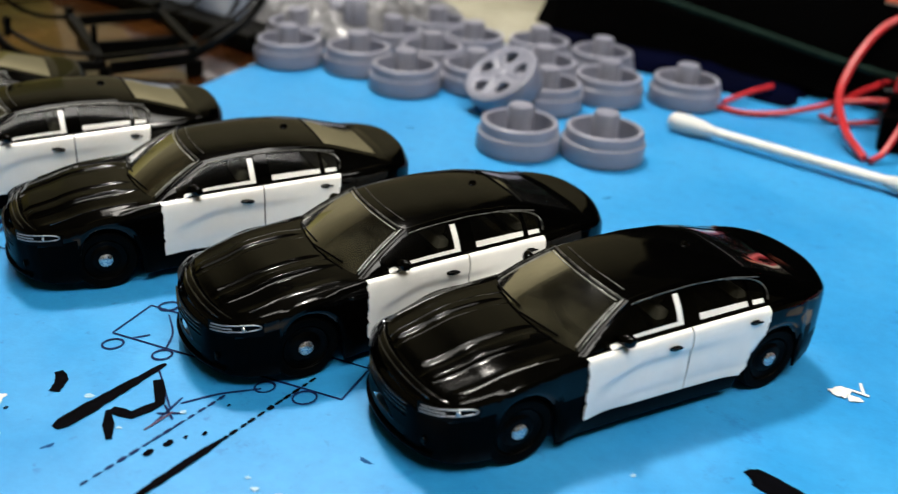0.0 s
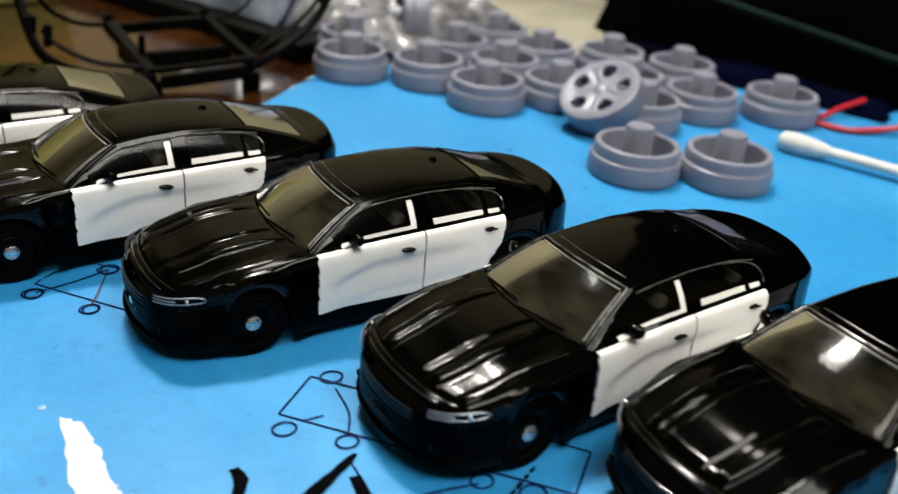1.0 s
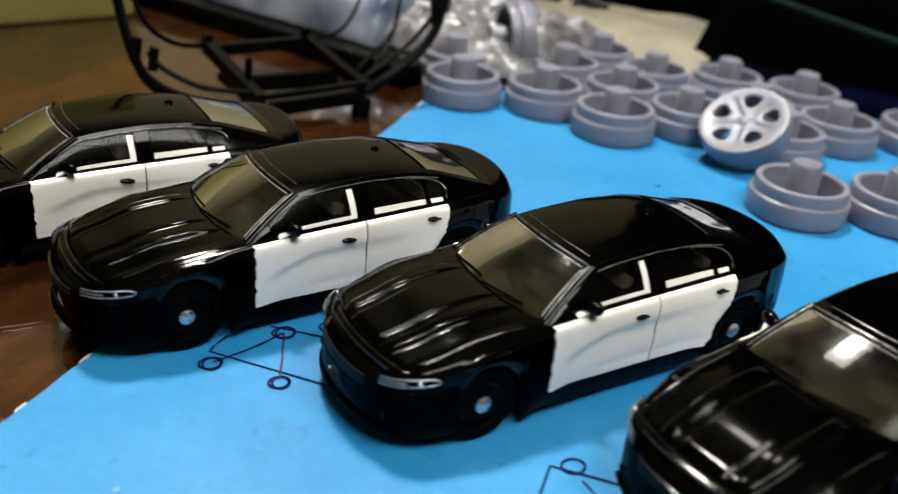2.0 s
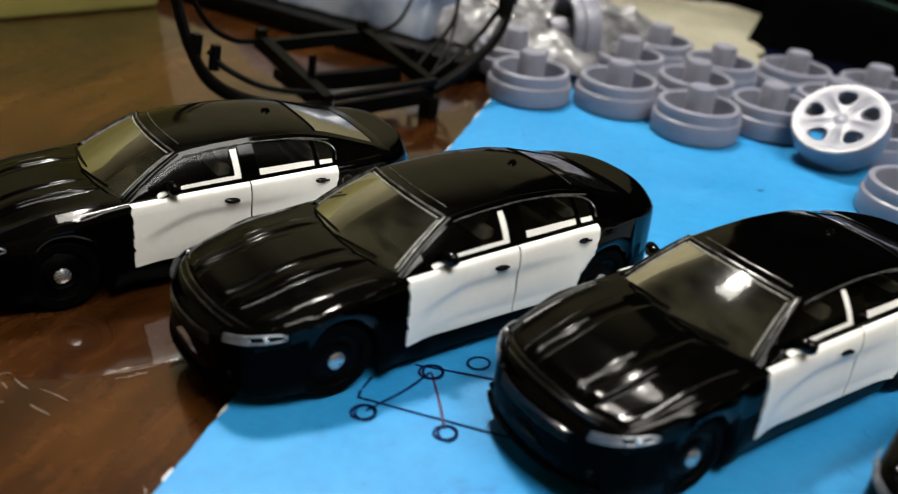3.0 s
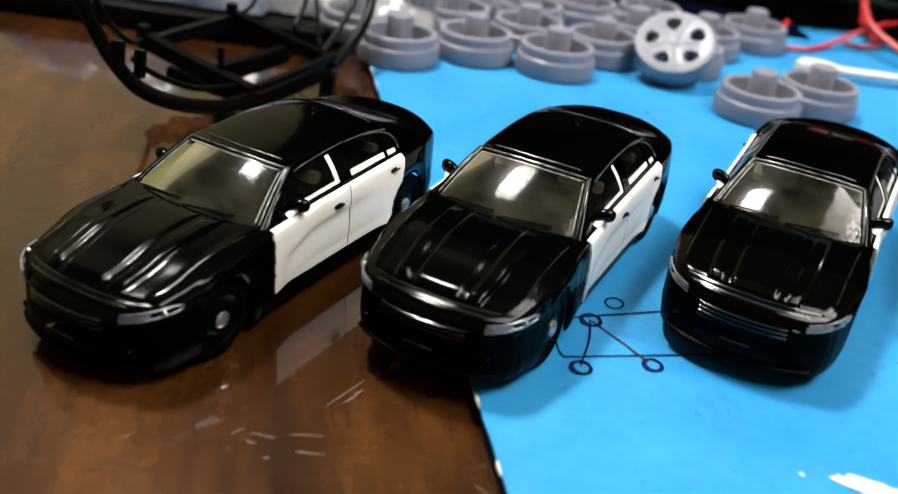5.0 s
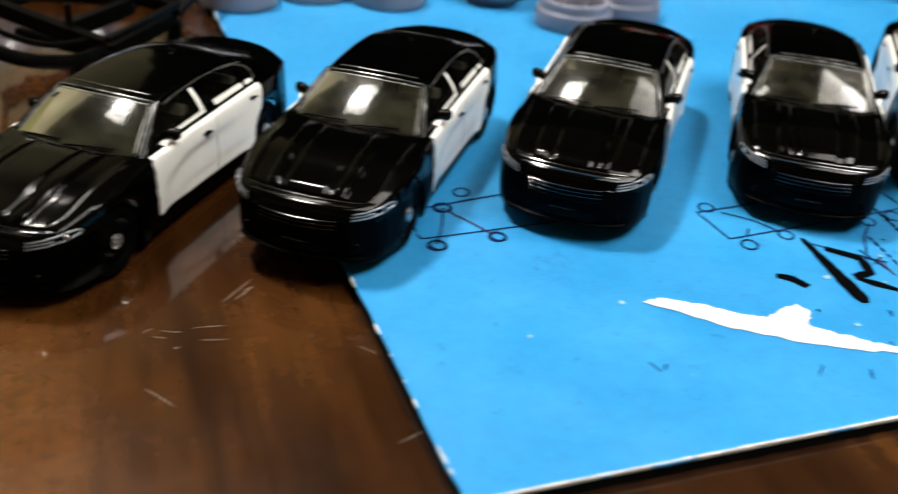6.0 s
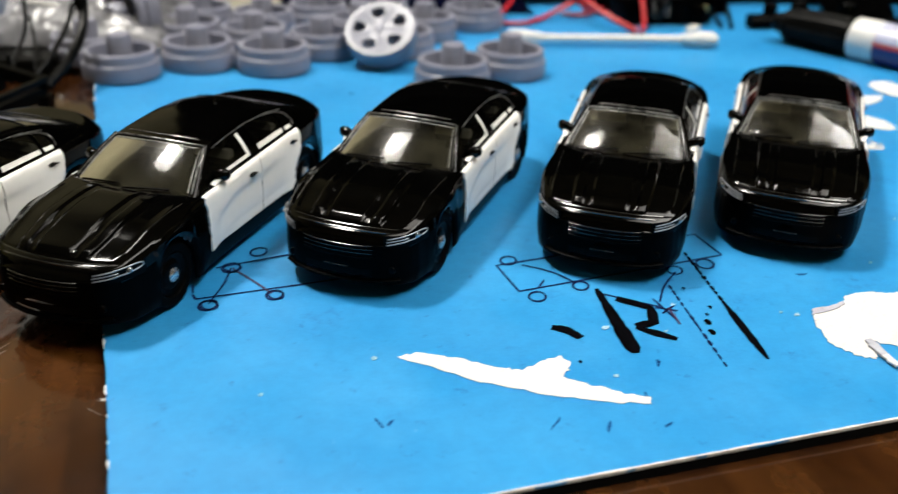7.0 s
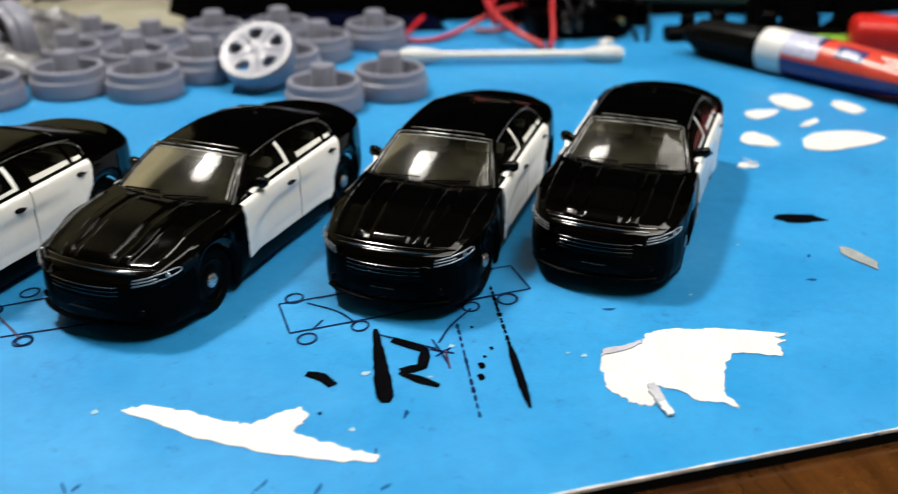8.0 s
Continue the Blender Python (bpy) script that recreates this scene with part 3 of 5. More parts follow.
def screen_point(u, v):
    """Windscreen surface; u across from -1 to 1, v from base to roof: flat in the middle, rounded to the posts."""
    w = abs(u) ** 2.1
    low = Vector((-0.44 - 0.16 * w, 0.785 * u, 1.008 - 0.035 * w))
    high = Vector((-1.10 - 0.10 * w, 0.605 * u, 1.390 - 0.054 * w))
    p = low.lerp(high, v)
    return p + Vector((0.008, 0, 0.017)) * math.sin(math.pi * v)


def screen(u0, u1, v0, v1, lift=0.0, n=24, m=8):
    rows = []
    for j in range(m + 1):
        rows.append([screen_point(u0 + (u1 - u0) * i / n, v0 + (v1 - v0) * j / m) + Vector((0, 0, lift)) for i in range(n + 1)])
    v, f = grid(rows)
    return v, [q[::-1] for q in f]


TOP_Z = [(-1.10, 1.390), (-1.5, 1.431), (-1.9, 1.452), (-2.3, 1.442), (-2.65, 1.400), (-2.9, 1.345), (-3.2, 1.248), (-3.42, 1.178), (-3.62, 1.130)]
GLASS_V = (0.655, 0.945)     # where the back window begins and ends along the roof
GLASS_U = 0.86


def top_point(u, v, lift=0.0):
    """The skin from the windscreen's top edge over the roof and back window to the boot."""
    xc, xr = -1.10 - 2.50 * v, -1.20 - 2.38 * v
    x = xc + (xr - xc) * u * u
    r = rail(x)
    zc = lerps(x, TOP_Z)
    return Vector((x, r.y * u, r.z + (zc - r.z) * (1 - abs(u) ** 2.8) + lift))


def roof_skin():
    us = [-1, -0.95, -0.9, -GLASS_U, -0.7, -0.5, -0.25, 0, 0.25, 0.5, 0.7, GLASS_U, 0.9, 0.95, 1]
    vs = sorted([k / 26 for k in range(27)] + list(GLASS_V))
    rows = [[top_point(u, v) for u in us] for v in vs]
    v, f = grid(rows)
    keep = []
    n = len(us)
    for q in f:
        j, i = divmod(q[0], n)
        inside = GLASS_V[0] <= vs[j] < GLASS_V[1] and -GLASS_U <= us[i] < GLASS_U
        if not inside:
            keep.append(q[::-1])
    out = [(v, keep)]
    for s, k in ((-1, 0), (1, n - 1)):
        line = [r[k] for r in rows]
        drop = [Vector((p.x, p.y + s * 0.026, p.z - 0.035)) for p in line]
        g = grid([line, drop])
        out.append((g[0], g[1] if s < 0 else [q[::-1] for q in g[1]]))
    return join(*out)


def back_window():
    rows = [[top_point(-GLASS_U + 2 * GLASS_U * i / 14, GLASS_V[0] + (GLASS_V[1] - GLASS_V[0]) * j / 8, -0.008) for i in range(15)] for j in range(9)]
    v, f = grid(rows)
    return v, [q[::-1] for q in f]


def pillar_shell():
    """A and C pillars, door frames and window surrounds in gloss black, for the left side."""
    bits = [thick_strip(-0.60, -3.58, 0.0, 0.07, -0.004, 40, 1), thick_strip(-0.62, -3.10, 0.86, 1.0, -0.006, 40, 2)]
    bits.append(thick_strip(-0.60, -0.86, 0.07, 0.86, -0.004, 4, 3))
    bits.append(thick_strip(-1.82, -1.98, 0.07, 0.86, -0.004, 2, 4))
    bits.append(thick_strip(-2.625, -2.665, 0.07, 0.86, -0.003, 1, 4))
    bits.append(thick_strip(-2.84, -3.58, 0.07, 1.0, -0.004, 12, 4))
    return join(*bits)


def a_post(side):
    path = [screen_point(1.0, v) + Vector((-0.012, 0.012, 0.004)) for v in [k / 10 for k in range(11)]]
    path = [Vector((p.x, p.y * side, p.z)) * SC for p in path]
    return sweep(path, 0.028 * SC, 0.022 * SC, 8)


def edge_bead(points, r):
    return sweep([p * SC for p in points], r * SC, r * SC, 6)


NOSE = sorted((lerps(x, WIDTH), bowed(x, lerps(x, WIDTH))) for x in [0.93 - 0.02 * k for k in range(34)])


def nose_x(y, out=0.0):
    """How far forward the bumper reaches at a distance from the centre line."""
    y = abs(y)
    if y < NOSE[0][0]:
        return bowed(0.93, y) + 0.040 * (1 - (y / NOSE[0][0]) ** 2) + 0.004 + out
    return float(np.interp(y, [p[0] for p in NOSE], [p[1] for p in NOSE])) + 0.004 + out


def nose_bar(y0, y1, z0, z1, h, depth, out, n=12, taper=0.0):
    """A bar that follows the bumper's plan curve."""
    path = []
    for k in range(n + 1):
        t = k / n
        y = y0 + (y1 - y0) * t
        path.append(Vector((nose_x(y, out), y, z0 + (z1 - z0) * t)) * SC)
    return sweep(path, depth * SC, h * SC, 8)


def rubber_tyre():
    return lathe([(r * SC, z * SC) for r, z in ((0.24, -0.11), (0.335, -0.115), (0.358, -0.09), (0.365, -0.03), (0.365, 0.04), (0.358, 0.095), (0.335, 0.118), (0.29, 0.122), (0.255, 0.11), (0.24, 0.08))], 32, "y")


def wheel_disc():
    return lathe([(r * SC, z * SC) for r, z in ((0.25, 0.085), (0.235, 0.10), (0.215, 0.085), (0.17, 0.075), (0.14, 0.10), (0.11, 0.105), (0.001, 0.105))], 28, "y")


def hub_cap():
    return lathe([(r * SC, z * SC) for r, z in ((0.080, 0.10), (0.078, 0.122), (0.062, 0.136), (0.036, 0.143), (0.001, 0.145))], 20, "y")


def seat_shape(y, x, wide):
    bits = []
    for (cx, cz, sx, sz, rx) in ((x + 0.12, 0.62, 0.5, 0.14, 0), (x - 0.20, 0.88, 0.14, 0.52, -14), (x - 0.30, 1.20, 0.09, 0.16, -10)):
        bm = block(0, 0, 0, sx * SC, wide * SC * (0.5 if cz > 1.1 else 1), sz * SC, 0.04 * SC)
        bmesh.ops.transform(bm, matrix=Matrix.Translation((cx * SC, y * SC, cz * SC)) @ Matrix.Rotation(radians(rx), 4, "Y"), verts=bm.verts)
        bm.verts.index_update()
        bits.append(([v.co.copy() for v in bm.verts], [tuple(v.index for v in f.verts) for f in bm.faces]))
        bm.free()
    return join(*bits)


def police_car():
    rng = random.Random(5)
    car = thing("toy_police_car", Matrix.Identity(4), "black and white die-cast police sedan model on the blue sheet", "toy car", "row of police car models")
    bv, bf = car_body()
    part("body", (bv, [q for q in bf if sum(bv[i][2] for i in q) > 4 * 0.64 * SC]), GLOSS_BLACK, car, "glossy black body shell", 48)
    part("lower_body", (bv, [q for q in bf if sum(bv[i][2] for i in q) <= 4 * 0.64 * SC]), LOWER_BLACK, car, "dull black bumpers and sills", 48)
    part("roof", scaled(roof_skin()), GLOSS_BLACK, car, "glossy black roof")
    for f, x0, x1 in ((0.535, -0.20, 0.70), (-0.535, -0.20, 0.70), (0.255, -0.10, 0.70), (-0.255, -0.10, 0.70)):
        part("hood_crease", edge_bead([hood_line(x0 + (x1 - x0) * k / 24, f) for k in range(25)], 0.0045), GLOSS_BLACK, car)
    # raised beads added so bonnet and nose edges always catch a highlight
    for side in (1, -1):
        part("hood_seam", edge_bead([hood_line(-0.42 + 1.06 * k / 24, side * (0.90 - 0.03 * math.sin(math.pi * k / 24))) for k in range(25)], 0.0075), GLINT_EDGE, car, "glossy bead added to glint along the bonnet shut line")
    for x, reach, r, worn in ((0.803, 0.84, 0.010, "glossy bead added to glint along the bonnet front"), (0.862, 0.78, 0.010, "glossy bead added to glint above the grille")):
        part("hood_seam" if x < 0.85 else "nose_edge", edge_bead([hood_line(x, -reach + reach * k / 15) for k in range(31)], r), GLINT_EDGE, car, worn)
    # roof edge highlight, put in as a grey metal bead
    part("roof_bead", edge_bead([top_point(-0.80 + 0.08 * k, 0.045, 0.002) for k in range(21)], 0.0075), WORN_GLINT, car, "grey metal bead for the highlight on the roof's front edge")
    part("windscreen", scaled(screen(-0.985, 0.985, 0.02, 0.985)), GLASS, car, "smoky clear windscreen").visible_shadow = False
    part("rear_window", scaled(back_window()), GLASS, car, "smoky clear rear window").visible_shadow = False
    surround = join(screen(-1.0, 1.0, 0.955, 1.01, 0.006, m=2), screen(-1.0, 1.0, -0.02, 0.035, 0.006, m=2), screen(-1.0, -0.95, 0, 1, 0.006, n=2), screen(0.95, 1.0, 0, 1, 0.006, n=2))
    part("windscreen_seal", scaled(surround), TRIM_BLACK, car, "black windscreen surround")
    # reflection along the windscreen surround, put in as grey metal beads
    part("screen_bead", edge_bead([screen_point(-0.97 + 0.0485 * k, 0.985) + Vector((0, 0, 0.014)) for k in range(41)], 0.011), WORN_GLINT, car, "worn windscreen edge, its reflected highlight put in as grey metal")
    for u in (-0.985, 0.985):
        part("screen_bead", edge_bead([screen_point(u, 0.06 + 0.046 * k) + Vector((0, 0, 0.014)) for k in range(21)], 0.010), WORN_GLINT, car, "worn windscreen edge, its reflected highlight put in as grey metal")
    part("glass_edge", edge_bead([screen_point(-0.90 + 0.045 * k, 0.93) + Vector((0, 0, 0.004)) for k in range(41)], 0.007), EDGE_GREY, car, "pale moulded edge of the windscreen")
    for u in (-0.93, 0.93):
        part("glass_edge", edge_bead([screen_point(u, 0.10 + 0.04 * k) + Vector((0, 0, 0.004)) for k in range(21)], 0.006), EDGE_GREY, car, "pale moulded edge of the windscreen")
    part("back_bead", edge_bead([top_point(-0.86 + 0.086 * k, GLASS_V[0], 0.004) for k in range(21)], 0.010), TRIM_BLACK, car)
    # chassis plate, cabin and seats
    part("chassis", block(-1.55 * SC, 0, 0.29 * SC, 4.6 * SC, 1.30 * SC, 0.16 * SC, 0.03 * SC), TRIM_BLACK, car)
    part("cabin_floor", block(-1.9 * SC, 0, 0.50 * SC, 2.6 * SC, 1.6 * SC, 0.10 * SC, 0.02 * SC), CABIN, car)
    dash = grid([[(x, y, z) for x, z in ((-0.45, 0.93), (-0.62, 0.975), (-0.85, 0.985), (-0.98, 0.93), (-1.0, 0.70))] for y in (-0.78, -0.4, 0, 0.4, 0.78)])
    part("dashboard", scaled(dash, 1), CABIN, car, "dark grey dashboard")
    wheelring = sweep([Vector((-1.08 + 0.05 * math.cos(a), 0.38 + 0.17 * math.sin(a), 0.82 + 0.14 * math.cos(a))) * SC for a in [2 * math.pi * k / 20 for k in range(21)]], 0.02 * SC, 0.02 * SC, 6)
    part("steering_wheel", wheelring, CABIN, car)
    for y in (0.38, -0.38):
        part("seat", seat_shape(y, -1.45, 0.5), CABIN, car, "dark grey seat")
    part("rear_seat", seat_shape(0, -2.45, 1.3), CABIN, car, "dark grey rear bench")
    for side in (1, -1):
        front = part("front_door", flank_panel(-0.665, -1.862, 0, side, rng), WHITE_PAINT, car, "white painted front door with uneven paint edge", 50)
        rear = part("rear_door", flank_panel(-1.878, -2.83, 0.42, side, rng), WHITE_PAINT, car, "white painted rear door with uneven paint edge", 50)
        for door, hx, hz in ((front, -1.66, 0.880), (rear, -2.66, 0.945)):
            y = (side_y(hx, hz) + 0.027) * side
            cup = lathe([(0.001, 0.004), (0.7, 0.004), (1.0, 0.0)], 20, "y")
            v = [((hx + 0.085 * p[0]) * SC, (y + p[1] * side * 1.2) * SC, (hz + 0.032 * p[2] + 0.012 * p[0]) * SC) for p in cup[0]]
            part("handle_cup", (v, cup[1] if side > 0 else [q[::-1] for q in cup[1]]), GLOSS_BLACK, door, "black handle recess")
            part("door_handle", sweep([Vector((hx + s * 0.07, y + side * (0.012 + 0.018 * (1 - s * s)), hz + 0.012 + s * 0.012)) * SC for s in (-1, -0.6, 0, 0.6, 1)], 0.012 * SC, 0.011 * SC), GLOSS_BLACK, door)
        part("window_frame", scaled(pillar_shell(), side), GLOSS_BLACK, car, "glossy black window frame")
        part("a_pillar", a_post(side), GLOSS_BLACK, car)
        for x0, x1, t0 in ((-0.86, -1.82, 0.07), (-1.98, -2.625, 0.07), (-2.665, -2.84, 0.07)):
            part("side_window", scaled(side_strip(x0, x1, t0, 0.87, 0.012), side), SIDE_GLASS, car, "dark clear side window").visible_shadow = False
        part("window_bead", edge_bead([Vector((p.x, p.y * side, p.z)) for p in [side_point(-1.25 - 0.08 * k, 0.90, -0.016) for k in range(21)]], 0.008), WORN_GLINT, car, "worn bright edge over the windows")
        arc = [side_point(x, t, -0.016) for x, t in ((-2.40, 0.88), (-2.62, 0.87), (-2.76, 0.83), (-2.85, 0.72), (-2.88, 0.50), (-2.86, 0.22))]
        part("window_bead", edge_bead([Vector((p.x, p.y * side, p.z)) for p in spline(arc, 4)], 0.009), WORN_GLINT, car, "worn bright edge round the quarter window")
        part("window_trim", scaled(join(side_strip(-0.95, -1.80, 0.10, 0.20, 0.006, 10, 1), side_strip(-1.735, -1.80, 0.20, 0.80, 0.006, 1, 4)), side), WHITE_PAINT, car, "white inner window edge")
        part("window_trim", scaled(side_strip(-2.0, -2.61, 0.10, 0.26, 0.006, 8, 1), side), WHITE_PAINT, car, "white inner window edge")
        part("window_trim", scaled(side_strip(-2.675, -2.82, 0.10, 0.25, 0.006, 3, 2), side), WHITE_PAINT, car, "white inner window edge")
        # mirror
        mirror = lathe([(0.001, -0.11), (0.05, -0.105), (0.082, -0.06), (0.09, 0.0), (0.084, 0.05), (0.06, 0.085), (0.03, 0.095), (0.001, 0.096)], 14, "y")
        v = [((-1.065 + 0.75 * p[0] - 0.25 * p[1]) * SC, (0.885 * side + p[1] * side) * SC, (1.090 + 0.80 * p[2] + 0.10 * p[1]) * SC) for p in mirror[0]]
        mob = part("mirror", (v, mirror[1] if side > 0 else [q[::-1] for q in mirror[1]]), GLOSS_BLACK, car, "glossy black wing mirror")
        part("mirror_foot", sweep([Vector((-0.95, 0.83 * side, 1.0)) * SC, Vector((-1.0, 0.85 * side, 1.03)) * SC, Vector((-1.04, 0.87 * side, 1.065)) * SC], 0.045 * SC, 0.022 * SC, 8), WHITE_PAINT, mob, "white mirror foot")
        # lamps
        shell = grid([[Vector((nose_x(y, 0.006), y * side, z + dz)) * SC for y in [0.54 + 0.044 * k for k in range(9)]] for z, dz in ((0.63, 0), (0.70, 0.002), (0.765, 0))])
        light = part("headlight", (shell[0], shell[1] if side > 0 else [q[::-1] for q in shell[1]]), TRIM_BLACK, car, "dark headlight with silver bars")
        loop = [Vector((nose_x(y, 0.010), y * side, z)) for y, z in ((0.73, 0.748), (0.81, 0.762), (0.865, 0.764), (0.885, 0.742), (0.875, 0.712), (0.82, 0.694), (0.74, 0.684))]
        part("lamp_bar", sweep([p * SC for p in spline(loop, 5)], 0.0085 * SC, 0.0085 * SC, 6), LAMP_LENS, light, "silver lamp outline")
        for y0, y1, z0, z1 in ((0.58, 0.75, 0.726, 0.750), (0.57, 0.77, 0.694, 0.718), (0.57, 0.76, 0.660, 0.684)):
            part("lamp_bar", nose_bar(y0 * side, y1 * side, z0, z1, 0.0085, 0.008, 0.010), LAMP_LENS, light, "silver lamp bar")
        bulb = lathe([(0.030, 0.0), (0.026, 0.016), (0.001, 0.024)], 12, "x")
        part("lamp_bulb", ([((p[0] + nose_x(0.830, 0.004)) * SC, (p[1] + 0.830 * side) * SC, (p[2] + 0.727) * SC) for p in bulb[0]], bulb[1]), STEEL, light)
        fog = lathe([(0.045, 0.0), (0.04, 0.014), (0.001, 0.018)], 12, "x")
        part("fog_lamp", ([((p[0] + nose_x(0.62, 0.004)) * SC, (p[1] + 0.62 * side) * SC, (p[2] + 0.36) * SC) for p in fog[0]], fog[1]), TRIM_BLACK, car)
        # wiper
        w0 = -0.02 if side > 0 else -0.80
        wipe = [screen_point(w0 + 0.14 * k, vv) + Vector((0.01, 0, 0.020)) for k, vv in enumerate((0.035, 0.055, 0.07, 0.082, 0.09, 0.095))]
        part("wiper", sweep([p * SC for p in wipe], 0.010 * SC, 0.012 * SC, 6), TRIM_BLACK, car)
        for ax in (0.0, -3.05):
            def put(data):
                return [(p[0] + ax * SC, p[1] * side + 0.775 * side * SC, p[2] + 0.37 * SC) for p in data[0]], (data[1] if side > 0 else [q[::-1] for q in data[1]])
            wheel = part("wheel", put(rubber_tyre()), TYRE, car, "black rubber tyre")
            part("rim", put(wheel_disc()), TRIM_BLACK, wheel, "black steel rim")
            part("hub_cap", put(hub_cap()), STEEL, wheel, "bright silver hub cap")
    # nose: grille, lip, intake
    grille = part("grille", scaled(grid([[(nose_x(y, 0.006) - (0.010 if z > 0.6 else 0), y, z) for y in [-0.44 + 0.08 * k for k in range(12)]] for z in (0.49, 0.58, 0.665)])), TRIM_BLACK, car, "black grille")
    for z, mt in ((0.515, TRIM_BLACK), (0.56, GLINT_EDGE), (0.605, GLINT_EDGE), (0.65, GLINT_EDGE)):
        part("grille_slat", nose_bar(-0.42, 0.42, z, z, 0.005, 0.008, 0.010), mt, grille)
    part("bumper_lip", nose_bar(-0.70, 0.70, 0.235, 0.235, 0.022, 0.035, 0.004, 20), LOWER_BLACK, car, "dull black lower lip")
    # short highlight under the nose, put in as a metal bar
    part("intake_edge", nose_bar(-0.14, 0.14, 0.385, 0.385, 0.004, 0.008, 0.008), WORN_GLINT, car, "grey metal bar for the highlight on the lower intake edge")
    part("lower_intake", scaled(grid([[(nose_x(y, 0.005), y, z) for y in [-0.45 + 0.09 * k for k in range(11)]] for z in (0.29, 0.37)])), TRIM_BLACK, car)
    fin = lathe([(0.001, 0.05), (0.02, 0.045), (0.034, 0.015), (0.038, 0.0)], 12)
    part("roof_fin", ([((p[0] * 1.6 - 2.40) * SC, p[1] * SC, (p[2] + 1.420) * SC) for p in fin[0]], [q[::-1] for q in fin[1]]), GLOSS_BLACK, car)
    return car


# where the middle of each front axle stands, and the heading
CARS = [
    ("at the end of the row", 0.0784, 0.1752, 22.2, 0.0),
    ("over the ink sketch", 0.0472, 0.1961, 25.2, 0.0),
    ("in the middle of the row", 0.0113, 0.2245, 21.6, 0.0),
    ("past the sheet edge", -0.0290, 0.2472, 23.2, 0.0),
    ("on the bare wooden table", -0.0656, 0.2741, 21.6, -0.0020),
]
first = police_car()
for k, (where, hx, hy, hd, hz) in enumerate(CARS):
    m = pose(hx, hy, hz, 0, 0, hd + 180)
    if k == 0:
        first.matrix_basis = m @ Matrix.Diagonal((1, 0.957, 1, 1))
        c = first
    else:
        c = copy_thing(first, m)
    tagged(c, "black and white toy police sedan " + where)

# ---- printed wheel rims ----


RIM_GROW = 1.045


def resin_rim():
    rim = thing("resin_wheel_rim", Matrix.Identity(4), "unpainted grey resin wheel rim lying face down on the sheet", "wheel rim", "batch of printed wheel rims")
    ring = lathe([(r * RIM_GROW * MM, z * MM) for r, z in ((8.0, 0.3), (9.5, 0.25), (10.1, 0.25), (10.4, 0.5), (10.5, 1.0), (10.5, 4.5), (10.35, 4.95), (9.95, 5.15), (9.75, 5.3), (9.75, 7.3), (9.55, 7.8), (9.1, 8.05), (8.5, 8.0), (8.2, 7.6), (8.1, 2.0), (8.0, 1.3))] + [(8.0 * RIM_GROW * MM, 0.3 * MM)], 48)
    part("rim_ring", ring, RESIN, rim, "stepped outer ring", 35)
    pin = lathe([(r * RIM_GROW * MM, z * MM) for r, z in ((0.001, 0.9), (1.5, 0.9), (1.7, 1.1), (3.7, 1.4), (3.7, 3.2), (3.4, 3.6), (3.3, 11.5), (2.9, 12.1), (0.001, 12.2))], 24)
    part("axle_pin", pin, RESIN, rim, "round axle pin", 35)
    # shallow dished face with five oval windows
    bm = bmesh.new()

    def face_z(x, y):
        r = math.hypot(x, y)
        a = (math.degrees(math.atan2(y, x)) + 36) % 72 - 36
        return 0.08 + 0.55 * (1 - (r / 9.6) ** 2) + 0.30 * ease(1 - abs(abs(a) - 36) / 16, 0, 1) * ease(r, 1.5, 3.0) * (1 - ease(r, 6.5, 8.6))

    for k in range(5):
        base = 2 * math.pi * k / 5
        rows = []
        for i in range(29):
            th = 2 * math.pi * i / 28
            reach = 0.2
            while reach < 12:
                x, y = 6.2 + reach * math.cos(th), reach * math.sin(th)
                if math.hypot(x, y) > 9.6 or math.hypot(x, y) < 1.0 or x < 0 or abs(math.degrees(math.atan2(y, x))) > 36:
                    break
                reach += 0.02
            hx, hy = 6.35 + 2.05 * math.cos(th), 2.15 * math.sin(th) * (1 + 0.25 * math.cos(th))
            ex, ey = 6.2 + reach * math.cos(th), reach * math.sin(th)
            row = [(hx, hy, 1.7)]
            for m in range(6):
                x, y = hx + (ex - hx) * m / 5, hy + (ey - hy) * m / 5
                row.append((x, y, face_z(x, y) + (0.12 if m == 0 else 0)))
            rows.append([bm.verts.new(((x * math.cos(base) - y * math.sin(base)) * MM, (x * math.sin(base) + y * math.cos(base)) * MM, z * MM)) for x, y, z in row])
        for r0, r1 in zip(rows, rows[1:]):
            for m in range(6):
                bm.faces.new((r0[m], r1[m], r1[m + 1], r0[m + 1]))
    bmesh.ops.remove_doubles(bm, verts=bm.verts, dist=0.00002)
    bmesh.ops.recalc_face_normals(bm, faces=bm.faces)
    part("wheel_face", bm, RESIN, rim, "dished face with five windows", 35)
    cap = lathe([(r * MM, z * MM) for r, z in ((0.001, 0.35), (1.3, 0.40), (1.75, 0.65), (1.75, 1.4))], 18)
    part("centre_cap", cap, RESIN, rim)
    return rim


